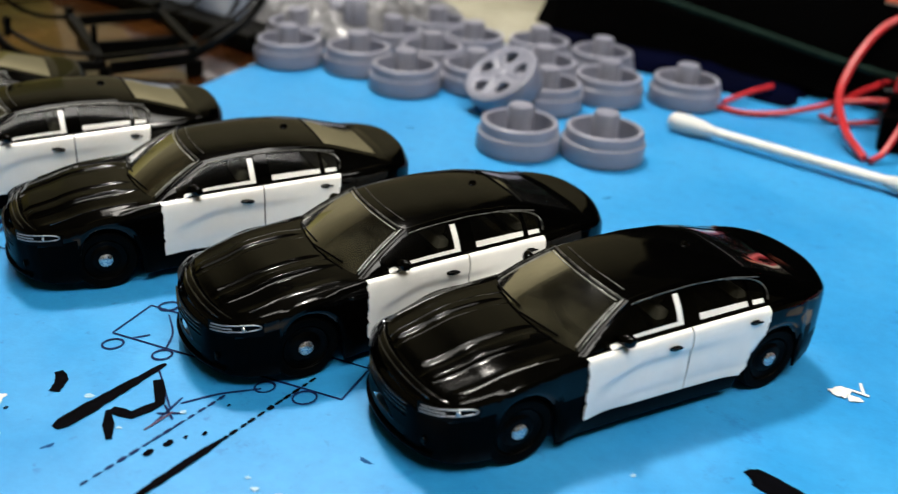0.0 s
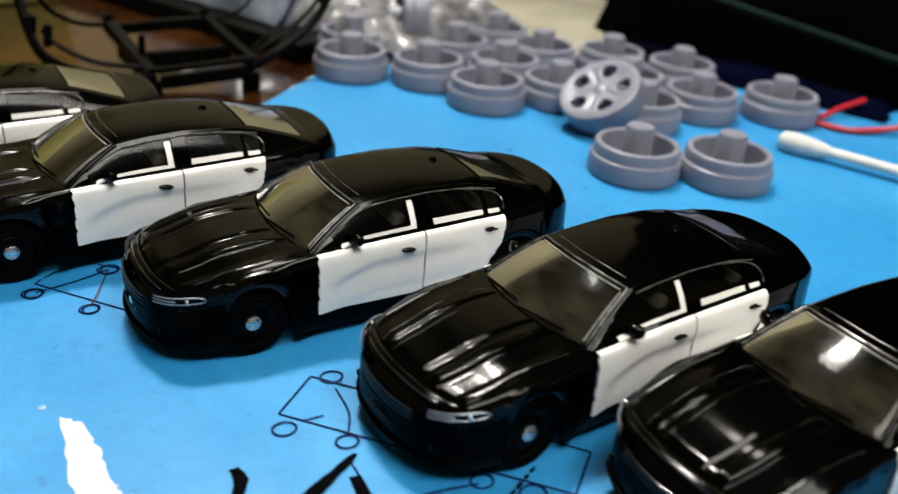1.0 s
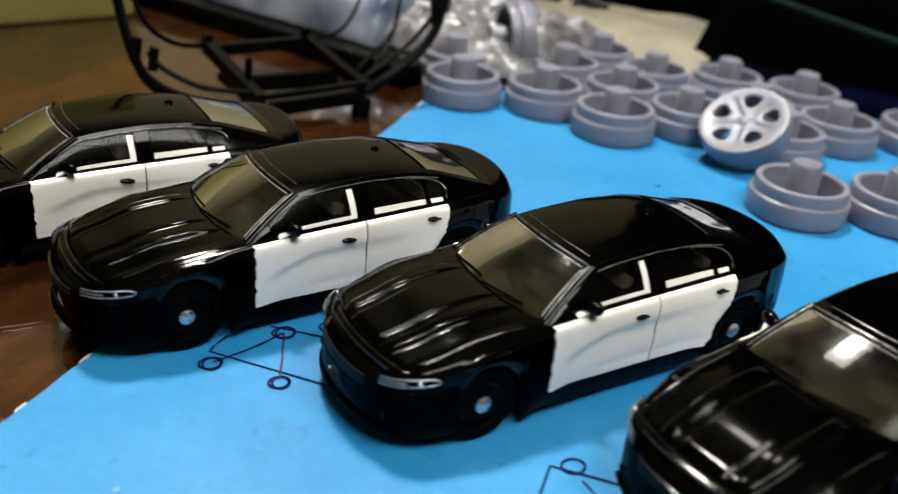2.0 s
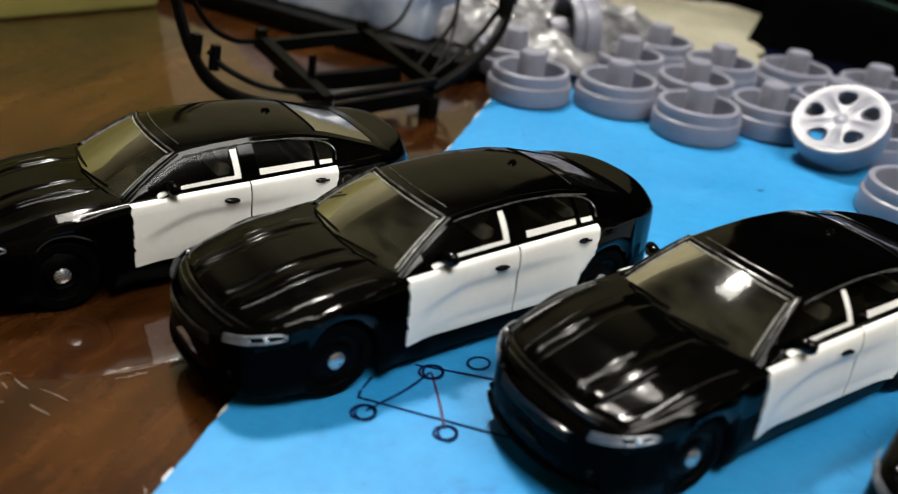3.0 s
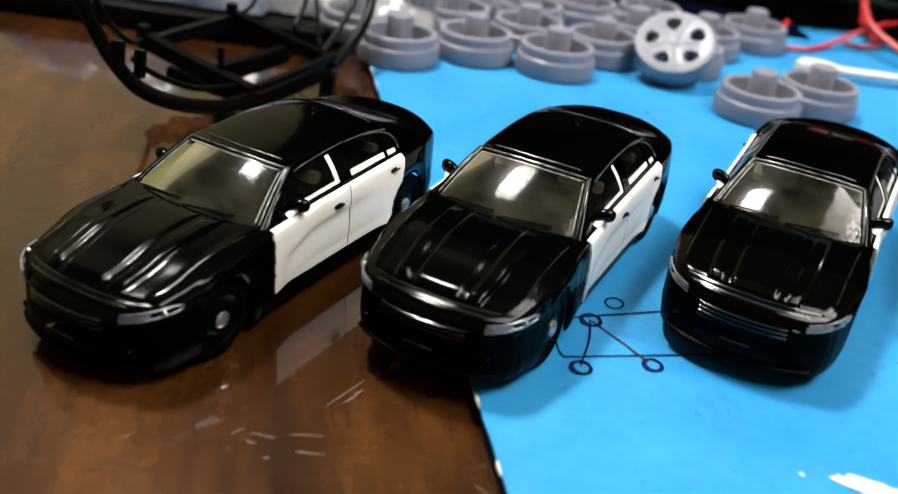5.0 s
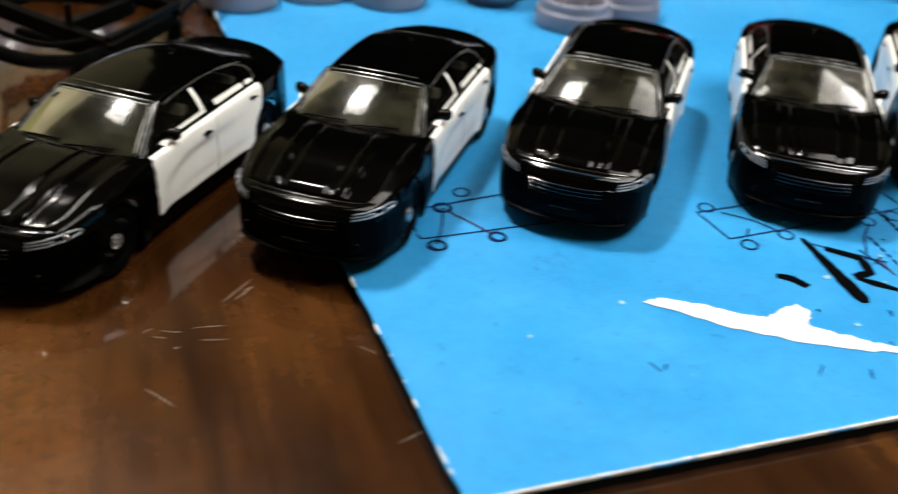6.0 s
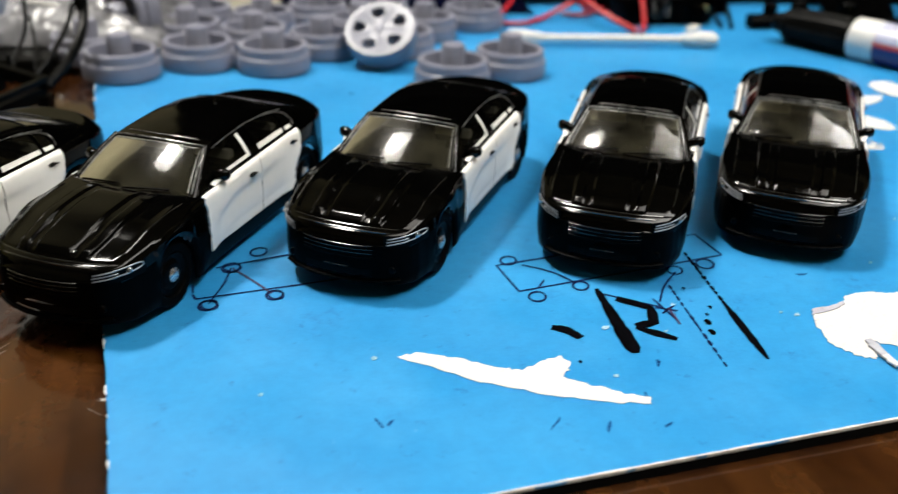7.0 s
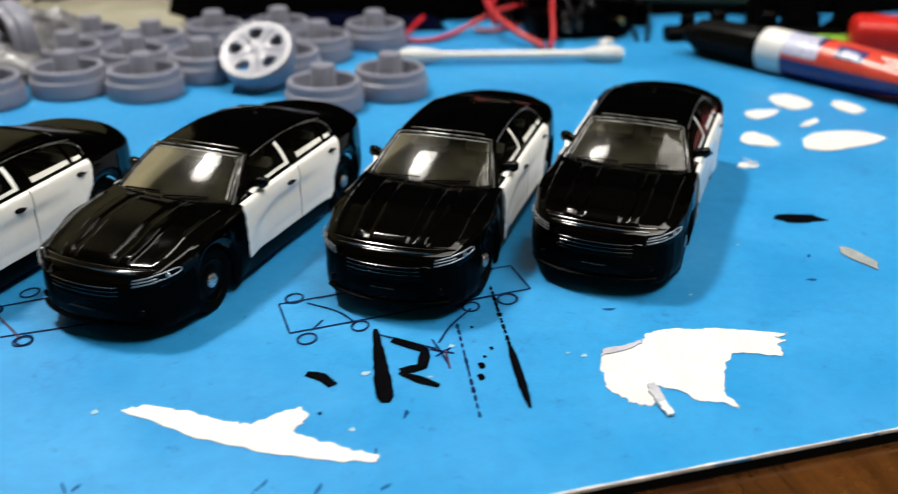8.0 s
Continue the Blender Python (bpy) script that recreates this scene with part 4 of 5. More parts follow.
RIMS = [(103.3, 286.6), (125.0, 282.8), (162.0, 329.0), (137.8, 330.0), (117.0, 321.0), (97.8, 337.0), (76.0, 334.0), (85.6, 355.5), (62.0, 352.0), (40.0, 358.0), (74.0, 375.0), (101.2, 371.2), (123.2, 368.0), (142.2, 356.6), (90.5, 391.0), (42.0, 380.2), (120.4, 343.4)]
rim0 = resin_rim()
rr = random.Random(8)
for k, (x, y) in enumerate(RIMS):
    m = pose(x * MM, y * MM, 0, 0, 0, rr.uniform(0, 60))
    if k == 0:
        rim0.matrix_basis = m
    else:
        copy_thing(rim0, m)
flip = copy_thing(rim0, pose(0.1025, 0.3155, 0.0105, 0, 0, 0))
flip.matrix_basis = Matrix.Translation((0.1020, 0.3150, 0.0112)) @ Vector((0.5, 0.28, -0.82)).to_track_quat("Z", "Y").to_matrix().to_4x4() @ Matrix.Translation((0, 0, -0.001))
tagged(flip, "unpainted grey resin wheel rim propped up with its five-spoke face showing")
stand = copy_thing(rim0, pose(0.0, 0.0, 0, 0, 0, 0))
stand.matrix_basis = Matrix.Translation((0.0612, 0.3850, 0.0110)) @ Matrix.Rotation(radians(184), 4, "Z") @ Matrix.Rotation(radians(90), 4, "Y") @ Matrix.Translation((0, 0, -0.0033))
tagged(stand, "unpainted grey resin wheel rim standing on its edge among the others")

# ---- cotton swab ----
a, b = Vector((0.1497, 0.3048, 0.0027)), Vector((0.2026, 0.2537, 0.0027))
axis = b - a
swab = thing("cotton_swab", Matrix.Translation((a + b) / 2) @ axis.to_track_quat("Z", "Y").to_matrix().to_4x4(), "white cotton swab with two buds lying on the sheet", "cotton swab")
hl = axis.length / 2
part("stick", lathe([(0.0, -hl + 0.006), (0.0014, -hl + 0.006), (0.0014, hl - 0.006), (0.0, hl - 0.006)], 14), STICK, swab)
for s in (-1, 1):
    bud = lathe([(max(0.00001, r) * MM, s * (hl - z * MM)) for r, z in ((0.0, 0.0), (1.5, 0.3), (2.35, 1.4), (2.75, 3.5), (2.7, 6.5), (2.35, 9.5), (1.9, 12.0), (1.35, 14.0))], 18)
    part("bud", (bud[0], bud[1] if s < 0 else [q[::-1] for q in bud[1]]), COTTON, swab, "fluffy cotton bud")

# ---- paint marks and pen sketches on the sheet ----
Z0 = 0.00012


def mark(name, data, material, label, category="paint mark"):
    return tagged(part(name, data, material, smooth=0), label, category)


STREAK = [(-9.5, 198), (-6.4, 196.7), (-2.6, 190), (-0.5, 184.5), (1, 181.8), (4.5, 181.4), (8.2, 180.3), (7.8, 177.6), (4.0, 176.4), (4.8, 173.8), (6.3, 169.2), (8.8, 164.2), (7.4, 163.3), (2.1, 170.1), (-2.1, 176.7), (-6.3, 186.5)]
mark("white_paint_streak", flat_patch(xy(STREAK), Z0, 0.00003, 0.00035, 6, random.Random(1)), WHITE_BLOB, "long torn white paint streak dried on the blue sheet")
PATCH = [(48.3, 156.3), (50.6, 157.2), (53.6, 155.2), (57, 154.2), (59.0, 155.0), (61.2, 154.3), (64.6, 151.9), (65.4, 150.3), (67.8, 148.4), (70.3, 145.4), (72.4, 142.2), (75.3, 138.5), (73.4, 138.9), (72.4, 139.4), (72.8, 137.7), (70.8, 138.3), (69.9, 137.1), (68.1, 136.0), (66.2, 139.0), (63.5, 142.1), (59.5, 141.2), (55.8, 139.4), (52.6, 137.5), (51.6, 135.2), (50.6, 134.4), (50.2, 137.2), (48.5, 139.3), (48.9, 142.8), (47.4, 146.2), (45.6, 145.0), (43.6, 143.9), (42.6, 143.6), (41.6, 146), (41.7, 148.4), (42.1, 150.8), (44.4, 153.0), (46.4, 155.0)]
scrap = thing("white_paper_scrap", Matrix.Identity(4), "ragged white torn paper patch stuck on the sheet", "paper scrap")
part("torn_sheet", flat_patch(xy(PATCH), Z0, 0.00004, 0.00034, 5, random.Random(2)), WHITE_BLOB, scrap, smooth=0)
FOLD = surface("lavender_paper_back", (0.34, 0.35, 0.42), (0.48, 0.49, 0.55), 300, (0.6, 0.8))
part("folded_flap", flat_patch(xy([(46.6, 147.0), (44.9, 145.4), (43.4, 143.3), (44.6, 142.6), (46.8, 145.0), (47.6, 146.4)]), Z0 + 0.00014, 0.0003, 0.00018, 4), FOLD, scrap, "lavender grey folded paper")
part("folded_tip", flat_patch(xy([(43.5, 143.3), (42.3, 141.6), (41.7, 140.6), (42.7, 140.2), (44.5, 142.6)]), Z0 + 0.0003, 0.0003, 0.00018, 4), WHITE_BLOB, scrap, "curled white paper tip")
part("folded_flap", flat_patch(xy([(48.4, 156.5), (50.6, 157.3), (53.8, 155.4), (56.6, 154.6), (56.2, 153.8), (52.6, 154.7), (49.8, 155.9)]), Z0 + 0.00014, 0.00012, 0.0002, 4), FOLD, scrap, "lavender grey folded paper")
DABS = [
    [(196.1, 200.2), (200.5, 200.0), (204.0, 197.8), (203.2, 193.0), (198.8, 187.8), (194.2, 187.6), (190.3, 189.8), (191.0, 195.0)],
    [(178.8, 198.9), (183.5, 196.8), (187.5, 192.7), (182.0, 191.6), (175.6, 192.8), (175.4, 196.0)],
    [(203.1, 184.8), (206.2, 185.0), (208.0, 183.7), (207.4, 179.0), (204.2, 175.1), (200.6, 175.2), (198.2, 176.2), (199.4, 181.0)],
    [(177.9, 182.6), (182.0, 183.0), (187.2, 182.0), (185.0, 180.4), (179.0, 180.8)],
    [(159.2, 189.7), (162.8, 190.4), (165.2, 189.3), (164.6, 184.4), (160.8, 179.8), (158.0, 180.3), (155.3, 185.1), (156.2, 188.4)],
    [(163.1, 174.9), (168.6, 177.6), (175.6, 177.0), (180.6, 174.0), (184.6, 169.4), (184.8, 165.0), (183.8, 161.8), (178.6, 162.6), (173.1, 164.9), (167.0, 167.2), (163.0, 170.8), (162.0, 173.0)],
    [(138.8, 180.4), (140.8, 180.9), (142.7, 180.2), (141.9, 178.6), (140.4, 177.6), (139.2, 178.8)],
]
for ring in DABS:
    tagged(part("white_paint_dab", flat_patch(xy(ring), Z0, 0.00018, 0.0003, 4, random.Random(int(ring[0][0]))), WHITE_BLOB, smooth=0), "small dried dab of white paint on the sheet", "paint mark", "dabs of white paint")
for (x, y, ra, rb, turn, mt, lab) in ((120.4, 156.6, 5.2, 2.6, -44, INK, "long black paint blot on the sheet"), (110.5, 140.5, 5.0, 2.2, -110, SMEAR, "grey dried smear on the sheet")):
    r9 = random.Random(4)
    ring = [(x * MM + q * (ra * math.cos(t) * math.cos(radians(turn)) - rb * math.sin(t) * math.sin(radians(turn))) * MM, y * MM + q * (ra * math.cos(t) * math.sin(radians(turn)) + rb * math.sin(t) * math.cos(radians(turn))) * MM) for t, q in [(2 * math.pi * k / 16, r9.uniform(0.7, 1.15)) for k in range(16)]]
    mark("paint_blot", flat_patch(ring, Z0, 0.00015, 0.0001, 3), mt, lab)


rf = random.Random(21)
FLECKS = [(-12.2, 200.2, 0.7), (47.0, 158.6, 0.8), (46.0, 160.8, 0.5), (26.4, 171.9, 0.5), (9.8, 170.8, 0.7), (20.5, 179.6, 0.8), (150.5, 239.0, 0.6), (7.5, 252.0, 1.4), (9.5, 255.0, 1.8), (11.0, 258.5, 1.2), (35.0, 175.5, 0.6), (100.0, 160.0, 0.5), (76.0, 156.5, 0.5), (62.0, 152.9, 0.4), (132.0, 206.0, 0.7), (-30.0, 205.0, 0.5), (88.0, 262.0, 0.5)]
for x, y, r in FLECKS:
    ring = [(x * MM + r * MM * q * math.cos(a), y * MM + 0.7 * r * MM * q * math.sin(a)) for a, q in [(2 * math.pi * k / 8, rf.uniform(0.5, 1.2)) for k in range(8)]]
    tagged(part("paint_fleck", flat_patch(ring, Z0, 0.00006, 0.0001, 2), FLECK, smooth=0), "tiny pale paint fleck on the blue sheet", "paint fleck", "white paint flecks")


crumb = thing("paper_shred", Matrix.Identity(4), "tiny angular white paper shred on the sheet", "paper scrap")
part("strip", ribbon(xy([(145.4, 181.9), (144.8, 180.2), (144.4, 178.9)]), 0.0005, Z0, 0.0001, 0.2, rf), WHITE_BLOB, crumb, smooth=0)
part("strip", ribbon(xy([(142.2, 180.3), (143.6, 179.3), (145.0, 178.2)]), 0.0006, Z0 + 0.00005, 0.0001, 0.2, rf), WHITE_BLOB, crumb, smooth=0)
part("flake", flat_patch(xy([(141.4, 178.9), (143.2, 177.9), (143.4, 176.8), (140.9, 176.9)]), Z0, 0.0001, 0.0001, 3), WHITE_BLOB, crumb, smooth=0)


def bezier(points, steps=10):
    return [(p.x, p.y) for p in spline([(x, y, 0) for x, y in xy(points)], steps)]


rk = random.Random(6)
mark("black_brush_stroke", ribbon(bezier([(30.3, 188), (24, 180.2), (17.4, 172.0)], 8), 0.0021, Z0, 0.0001, 0.55, rk, 0.45), INK, "thick black brush stroke on the sheet")
mark("black_brush_stroke", ribbon(xy([(29.9, 183.6), (30.7, 180.6), (31.2, 177.7), (29.8, 176.4), (27.6, 174.8), (26.2, 175.4), (24.4, 176.2)]), 0.0017, Z0, 0.0001, 0.1, rk), INK, "hooked black brush stroke on the sheet")
mark("black_brush_stroke", ribbon(xy([(24.0, 176.0), (24.8, 172.6), (25.6, 169.3)]), 0.0016, Z0 + 0.00003, 0.0001, 0.5, rk), INK, "short black brush stroke on the sheet")
mark("black_brush_stroke", ribbon(bezier([(14.3, 186), (15.3, 183.8), (15.0, 180.8)], 5), 0.0018, Z0, 0.0001, 0.2, rk), INK, "small comma-shaped black brush mark on the sheet")
for x, y, r in ((34.0, 168.3, 0.9), (31.6, 166.3, 0.9), (38.8, 170.4, 0.5), (36.2, 169.6, 0.4), (41.5, 177.0, 0.35), (9.2, 176.8, 0.4)):
    mark("ink_dot", flat_patch(loop_points(x * MM, y * MM, r * MM, 0.6, 0.8, 9)[:-1], Z0, 0.00008, 0.00015, 2), INK, "small black ink dot on the sheet")


def dashes(p, q, n, width, fill, rng, material, label):
    ob = thing("dashed_pen_line", Matrix.Identity(4), label, "pen line")
    p, q = Vector(p), Vector(q)
    for k in range(n):
        t0 = (k + rng.uniform(0, 0.15)) / n
        t1 = (k + fill * rng.uniform(0.7, 1.1)) / n
        pts = [p.lerp(q, t0 + (t1 - t0) * i / 4) for i in range(5)]
        part("dash", ribbon(xy([(v.x, v.y) for v in pts]), width * rng.uniform(0.6, 1.2), Z0, 0.00008, 0.5, rng), material, ob, smooth=0)


dashes((40.8, 179.7), (23.6, 159.4), 13, 0.0005, 1.0, rk, PEN, "thin broken dark pen line on the sheet")
dashes((54.4, 184.1), (41, 168.4), 11, 0.0008, 0.95, rk, INK, "broken black pen line on the sheet")
mark("brush_line", ribbon(bezier([(41.5, 169.0), (36, 162.6), (30.5, 156.1)], 8), 0.0013, Z0, 0.0001, 0.6, rk), INK, "tapering black brush line on the sheet", "pen line")

SMUDGE = surface("dark_blue_smudge", (0.003, 0.045, 0.15), (0.008, 0.09, 0.25), 300, (0.6, 0.7), spec=0.1)
for x, y, ra, rb, turn in ((-22.8, 188.2, 2.0, 0.5, 75), (-21.8, 187.2, 1.2, 0.6, 20), (-5.7, 170.6, 2.2, 0.5, 10), (-1.2, 164.8, 1.6, 0.6, 30), (8.6, 164.8, 1.6, 0.4, 40), (17.5, 168.0, 1.6, 0.8, 30), (5.0, 159.0, 1.4, 0.6, -10), (96.0, 143.5, 1.6, 1.0, -40), (105.0, 148.0, 1.2, 0.7, 20), (62.0, 164.0, 1.6, 1.1, -40), (33.0, 238.0, 1.0, 0.6, 30), (140.0, 214.0, 1.8, 1.2, 60), (120.0, 256.0, 1.6, 0.8, 20), (76.0, 300.0, 1.4, 0.9, 10)):
    r9 = random.Random(int(x * 10 + y))
    ra, rb = ra * 0.75, rb * 0.45
    ring = [(x * MM + q * (ra * math.cos(t) * math.cos(radians(turn)) - rb * math.sin(t) * math.sin(radians(turn))) * MM, y * MM + q * (ra * math.cos(t) * math.sin(radians(turn)) + rb * math.sin(t) * math.cos(radians(turn))) * MM) for t, q in [(2 * math.pi * k / 12, r9.uniform(0.6, 1.2)) for k in range(12)]]
    tagged(part("smudge", flat_patch(ring, 0.00002, 0.00004, 0.0001, 2), SMUDGE, smooth=0), "faint dark blue smudge on the work sheet", "smudge", "smudges on the sheet")

PW = 0.00038


def sketch(label, lines, circles, red=()):
    ob = thing("pen_sketch", Matrix.Identity(4), label, "pen drawing")
    for pts in lines:
        part("pen_line", ribbon(bezier(pts, 8), PW, Z0, 0.00005, 0.2, rk), PEN, ob)
    for pts in red:
        part("pen_line", ribbon(bezier(pts, 8), PW, Z0 + 0.00002, 0.00005, 0.2, rk), PEN_RED, ob, "maroon pen line")
    for x, y, r, n in circles:
        for k in range(n):
            part("pen_circle", ribbon(loop_points((x + 0.2 * k) * MM, (y - 0.15 * k) * MM, (r - 0.15 * k) * MM, 0.85, 0.4 + k), PW, Z0 + 0.00003, 0.00005, 0, rk), PEN, ob)
    return ob


sketch("purple pen sketch of a wheeled frame on the sheet", [[(24.7, 206.1), (20, 197.2)], [(20, 197.2), (39, 187.8), (58.5, 178.3)], [(58.5, 178.3), (63, 186.5)], [(24.7, 206.1), (44, 196.4), (63, 186.5)], [(28.3, 202.9), (29.9, 197), (29.5, 191.8)], [(23.4, 195.5), (26.3, 196.5)], [(46, 181.2), (39.5, 179.8), (34.3, 177.6)], [(34.3, 179), (31, 172.5)], [(31.2, 175.2), (34.6, 175.2)], [(33.7, 173.8), (32.0, 177.2)], [(29.2, 187.4), (32.8, 176.7)]], [(27.8, 205.8, 1.7, 1), (20.8, 193.8, 1.7, 1), (29.3, 190.6, 1.6, 1), (46.5, 181.6, 1.6, 1), (52.8, 178.8, 1.9, 1)], [[(33.5, 175.5), (30.1, 171.3)]])
sketch("purple pen sketch of a jointed frame on the sheet", [[(-11.7, 241.3), (2.1, 235.6), (14, 230.4)], [(-20.1, 236.1), (-20.7, 234.3)], [(-20.7, 234.5), (-0.4, 223.4), (12, 216.8)], [(-9.7, 239.4), (-14, 235.6), (-20.0, 231.6)], [(-19.8, 236.4), (-18.2, 238.8)]], [(-2.4, 240.9, 1.7, 1), (-9.7, 239.4, 1.8, 2), (-10.5, 226.2, 1.6, 2), (-20.4, 231.3, 1.7, 2)], [[(-9.7, 239.0), (-10.0, 232), (-10.5, 227.0)]])

# ---- black model chassis on the table ----
chassis = thing("model_chassis", Matrix.Translation((0, 0, TABLE_Z)), "black plastic model truck chassis with curved rails lying on the table", "model part")


def rod(points, w, h, square=0.0, name="rail", steps=6, label=""):
    return part(name, sweep(spline([Vector(p) * MM for p in points], steps), w * 0.80 * MM, h * 0.78 * MM, 4 if square else 8, square), BLACK_PLASTIC, chassis, label)


rod([(-28, 362.4, 11.5), (-15, 366, 12.5), (-2.4, 370, 13)], 1.3, 1.9, 1, "cross_member")
rod([(-18, 353, 6), (-6.5, 355, 6.7), (5.5, 358, 7.5)], 1.5, 2.6, 1, "cross_member")
rod([(-13, 339.2, 7.2), (0, 343.2, 8.2), (12.7, 347.7, 9.2)], 1.0, 0.9, 1, "cross_member", label="worn grey-edged cross bar")
rod([(-12, 340.6, 3.6), (0, 344.6, 4.4), (12, 348.7, 5.2)], 1.2, 2.2, 1, "cross_member")
rod([(-28.6, 363.4, 13), (-22, 353, 9.6), (-14.2, 338.8, 6.2)], 1.7, 2.2, 1, "side_member")
rod([(-24.8, 358, 6.5), (-19.5, 349, 5), (-13.5, 340, 4)], 1.1, 1.4, 1, "side_member")
rod([(-2.8, 371, 14), (4.5, 360, 10.8), (12.9, 347.4, 7.4)], 1.5, 2.0, 1, "side_member")
rod([(-28.4, 363, 11), (-28.2, 362.6, 16)], 1.5, 1.3, 1, "post")
rod([(-2.6, 370.6, 12), (-2.5, 370.4, 17)], 1.3, 1.2, 1, "post")
rod([(-14, 339, 5), (-24, 334.5, 6), (-34, 333.5, 8.5), (-40.5, 336.5, 11.5), (-44, 340.5, 16.5), (-46, 343.5, 22), (-47.6, 346, 28), (-50.5, 349.5, 39), (-54, 354, 54)], 1.5, 2.1, 0, "curved_rail", 8, "curved black rail")
rod([(-17, 341, 7.5), (-28, 338, 9.5), (-36.5, 338, 13.5), (-40.5, 339.5, 17)], 0.8, 0.9, 0, "thin_rod", 8)
rod([(-28.5, 362.5, 12.8), (-35, 353.3, 15.6), (-41, 348, 21), (-45, 349, 30), (-49, 353, 44)], 0.8, 0.9, 0, "thin_rod", 8)
rod([(-43.5, 339.5, 15), (-42.8, 340, 20.5)], 1.3, 1.2, 1, "bracket")
rod([(-39.5, 338.6, 13), (-38.8, 339, 18.5)], 1.1, 1.1, 1, "bracket")
rod([(-17.5, 347, 6.5), (-17.2, 347.4, 14.5)], 0.8, 0.9, 1, "bracket")
rod([(12.4, 347.5, 7), (19.5, 349.6, 11.4), (27.5, 355.2, 16.6), (32.2, 360.6, 22), (34, 364, 28)], 1.6, 1.9, 0, "curved_rail", 8, "curved black rail")
rod([(10.5, 351.5, 8), (18, 354.5, 12.8), (25.5, 359.5, 17.6), (31, 364, 23)], 0.9, 0.9, 0, "thin_rod", 8)
rod([(33.6, 363, 25), (34.6, 365.4, 31)], 1.9, 2.4, 1, "bracket")
rod([(31.6, 360.4, 22), (31.0, 362.8, 30)], 1.2, 1.3, 1, "bracket")
rod([(9, 361, 5.5), (15.5, 370.7, 9.4), (20.5, 374.6, 13.6), (23.2, 377, 18.5), (24.5, 380, 27), (25, 383, 38)], 0.7, 0.7, 0, "thin_rod")
rod([(-2.4, 370.6, 13.8), (3.5, 374.6, 13.6), (8.4, 378.6, 15.4), (12.5, 384, 20.5), (16, 391, 29)], 0.7, 0.7, 0, "thin_rod")
rod([(14, 356, 9), (19.5, 366, 13), (23, 374, 19)], 0.6, 0.6, 0, "thin_rod")
rod([(9, 360, 6), (9.1, 360.2, 13.6)], 0.7, 0.7, 0, "bracket")
rod([(11.6, 347.8, 5), (11.4, 348, 0.0)], 2.5, 2.1, 1, "foot")
rod([(-13.4, 340, 4), (-13.4, 340, 0.0)], 2.0, 1.8, 1, "foot")
rod([(-24, 334.5, 5), (-24, 334.8, 0.0)], 1.4, 1.4, 1, "foot")

# varnish scratches; the lamp glint on them is put in as pale colour
SCRATCH_GLINT = surface("glint_scratch", (0.10, 0.08, 0.06), (0.26, 0.22, 0.19), 900, (0.3, 0.45), spec=0.6)
SCRATCHES = (
    [(-54.6, 245.0), (-50.5, 246.0), (-46.6, 247.1)], [(-52.3, 244.3), (-50.2, 244.7), (-48.0, 245.6)], [(-49.8, 245.3), (-48.2, 245.2)],
    [(-67.4, 246.2), (-66.4, 246.6), (-65.5, 246.4)], [(-64.6, 244.5), (-63.8, 243.6), (-63.0, 242.9)], [(-66.6, 244.7), (-66.0, 243.8), (-65.5, 243.1)], [(-65.2, 245.3), (-64.3, 244.4)],
    [(-61.6, 242.7), (-59.6, 241.4), (-57.7, 239.9)], [(-62.4, 239.6), (-60.9, 238.2), (-59.4, 237.0)], [(-66.3, 240.5), (-65.4, 240.2)],
    [(-74, 236), (-73.4, 230)], [(-47.2, 222.9), (-46.6, 219.8)], [(-58, 205), (-50.5, 203.6)],
)
for pts in SCRATCHES:
    tagged(part("scratch", ribbon([(p.x, p.y) for p in spline([(x * MM, y * MM, 0) for x, y in pts], 6)], 0.00015, TABLE_Z + 0.00005, 0.00003, 0.9, rk), SCRATCH_GLINT, smooth=0), "fine scratch in the table varnish, its glint put in as pale", "scratch", "table scratches")

# ---- bags and boxes behind the work ----


def crumpled(cx, cy, sx, sy, h, turn, seed, folds, nx=34, ny=26, wrinkle=0.16):
    """A low pillow-shaped heap with folded wrinkles, closed underneath."""
    rows = []
    for j in range(ny + 1):
        row = []
        for i in range(nx + 1):
            u, v = -1 + 2 * i / nx, -1 + 2 * j / ny
            edge = max(0.0, (1 - u ** 4) * (1 - v ** 4)) ** 0.5
            p = Vector((u * folds + seed, v * folds * 0.7, seed))
            w = noise.noise(p) + 0.5 * abs(noise.noise(p * 2.3)) - 0.3 * abs(noise.noise(p * 4.7))
            z = h * edge * (0.85 + wrinkle * 2.2 * w)
            s = 1 + 0.05 * noise.noise(p * 1.7)
            row.append((u * sx / 2 * s, v * sy / 2 * s, max(0.0, z)))
        rows.append(row)
    v, f = grid(rows)
    m = pose(cx, cy, 0, 0, 0, turn)
    return [m @ Vector(p) for p in v], f


bag = thing("plastic_bag", Matrix.Translation((0, 0, TABLE_Z + 0.006)), "crumpled clear plastic parts bag on the black tray", "bag")
part("bag_film", crumpled(0.050, 0.418, 0.088, 0.066, 0.011, -45, 2.0, 9.0, 64, 52, 0.15), BAG, bag)
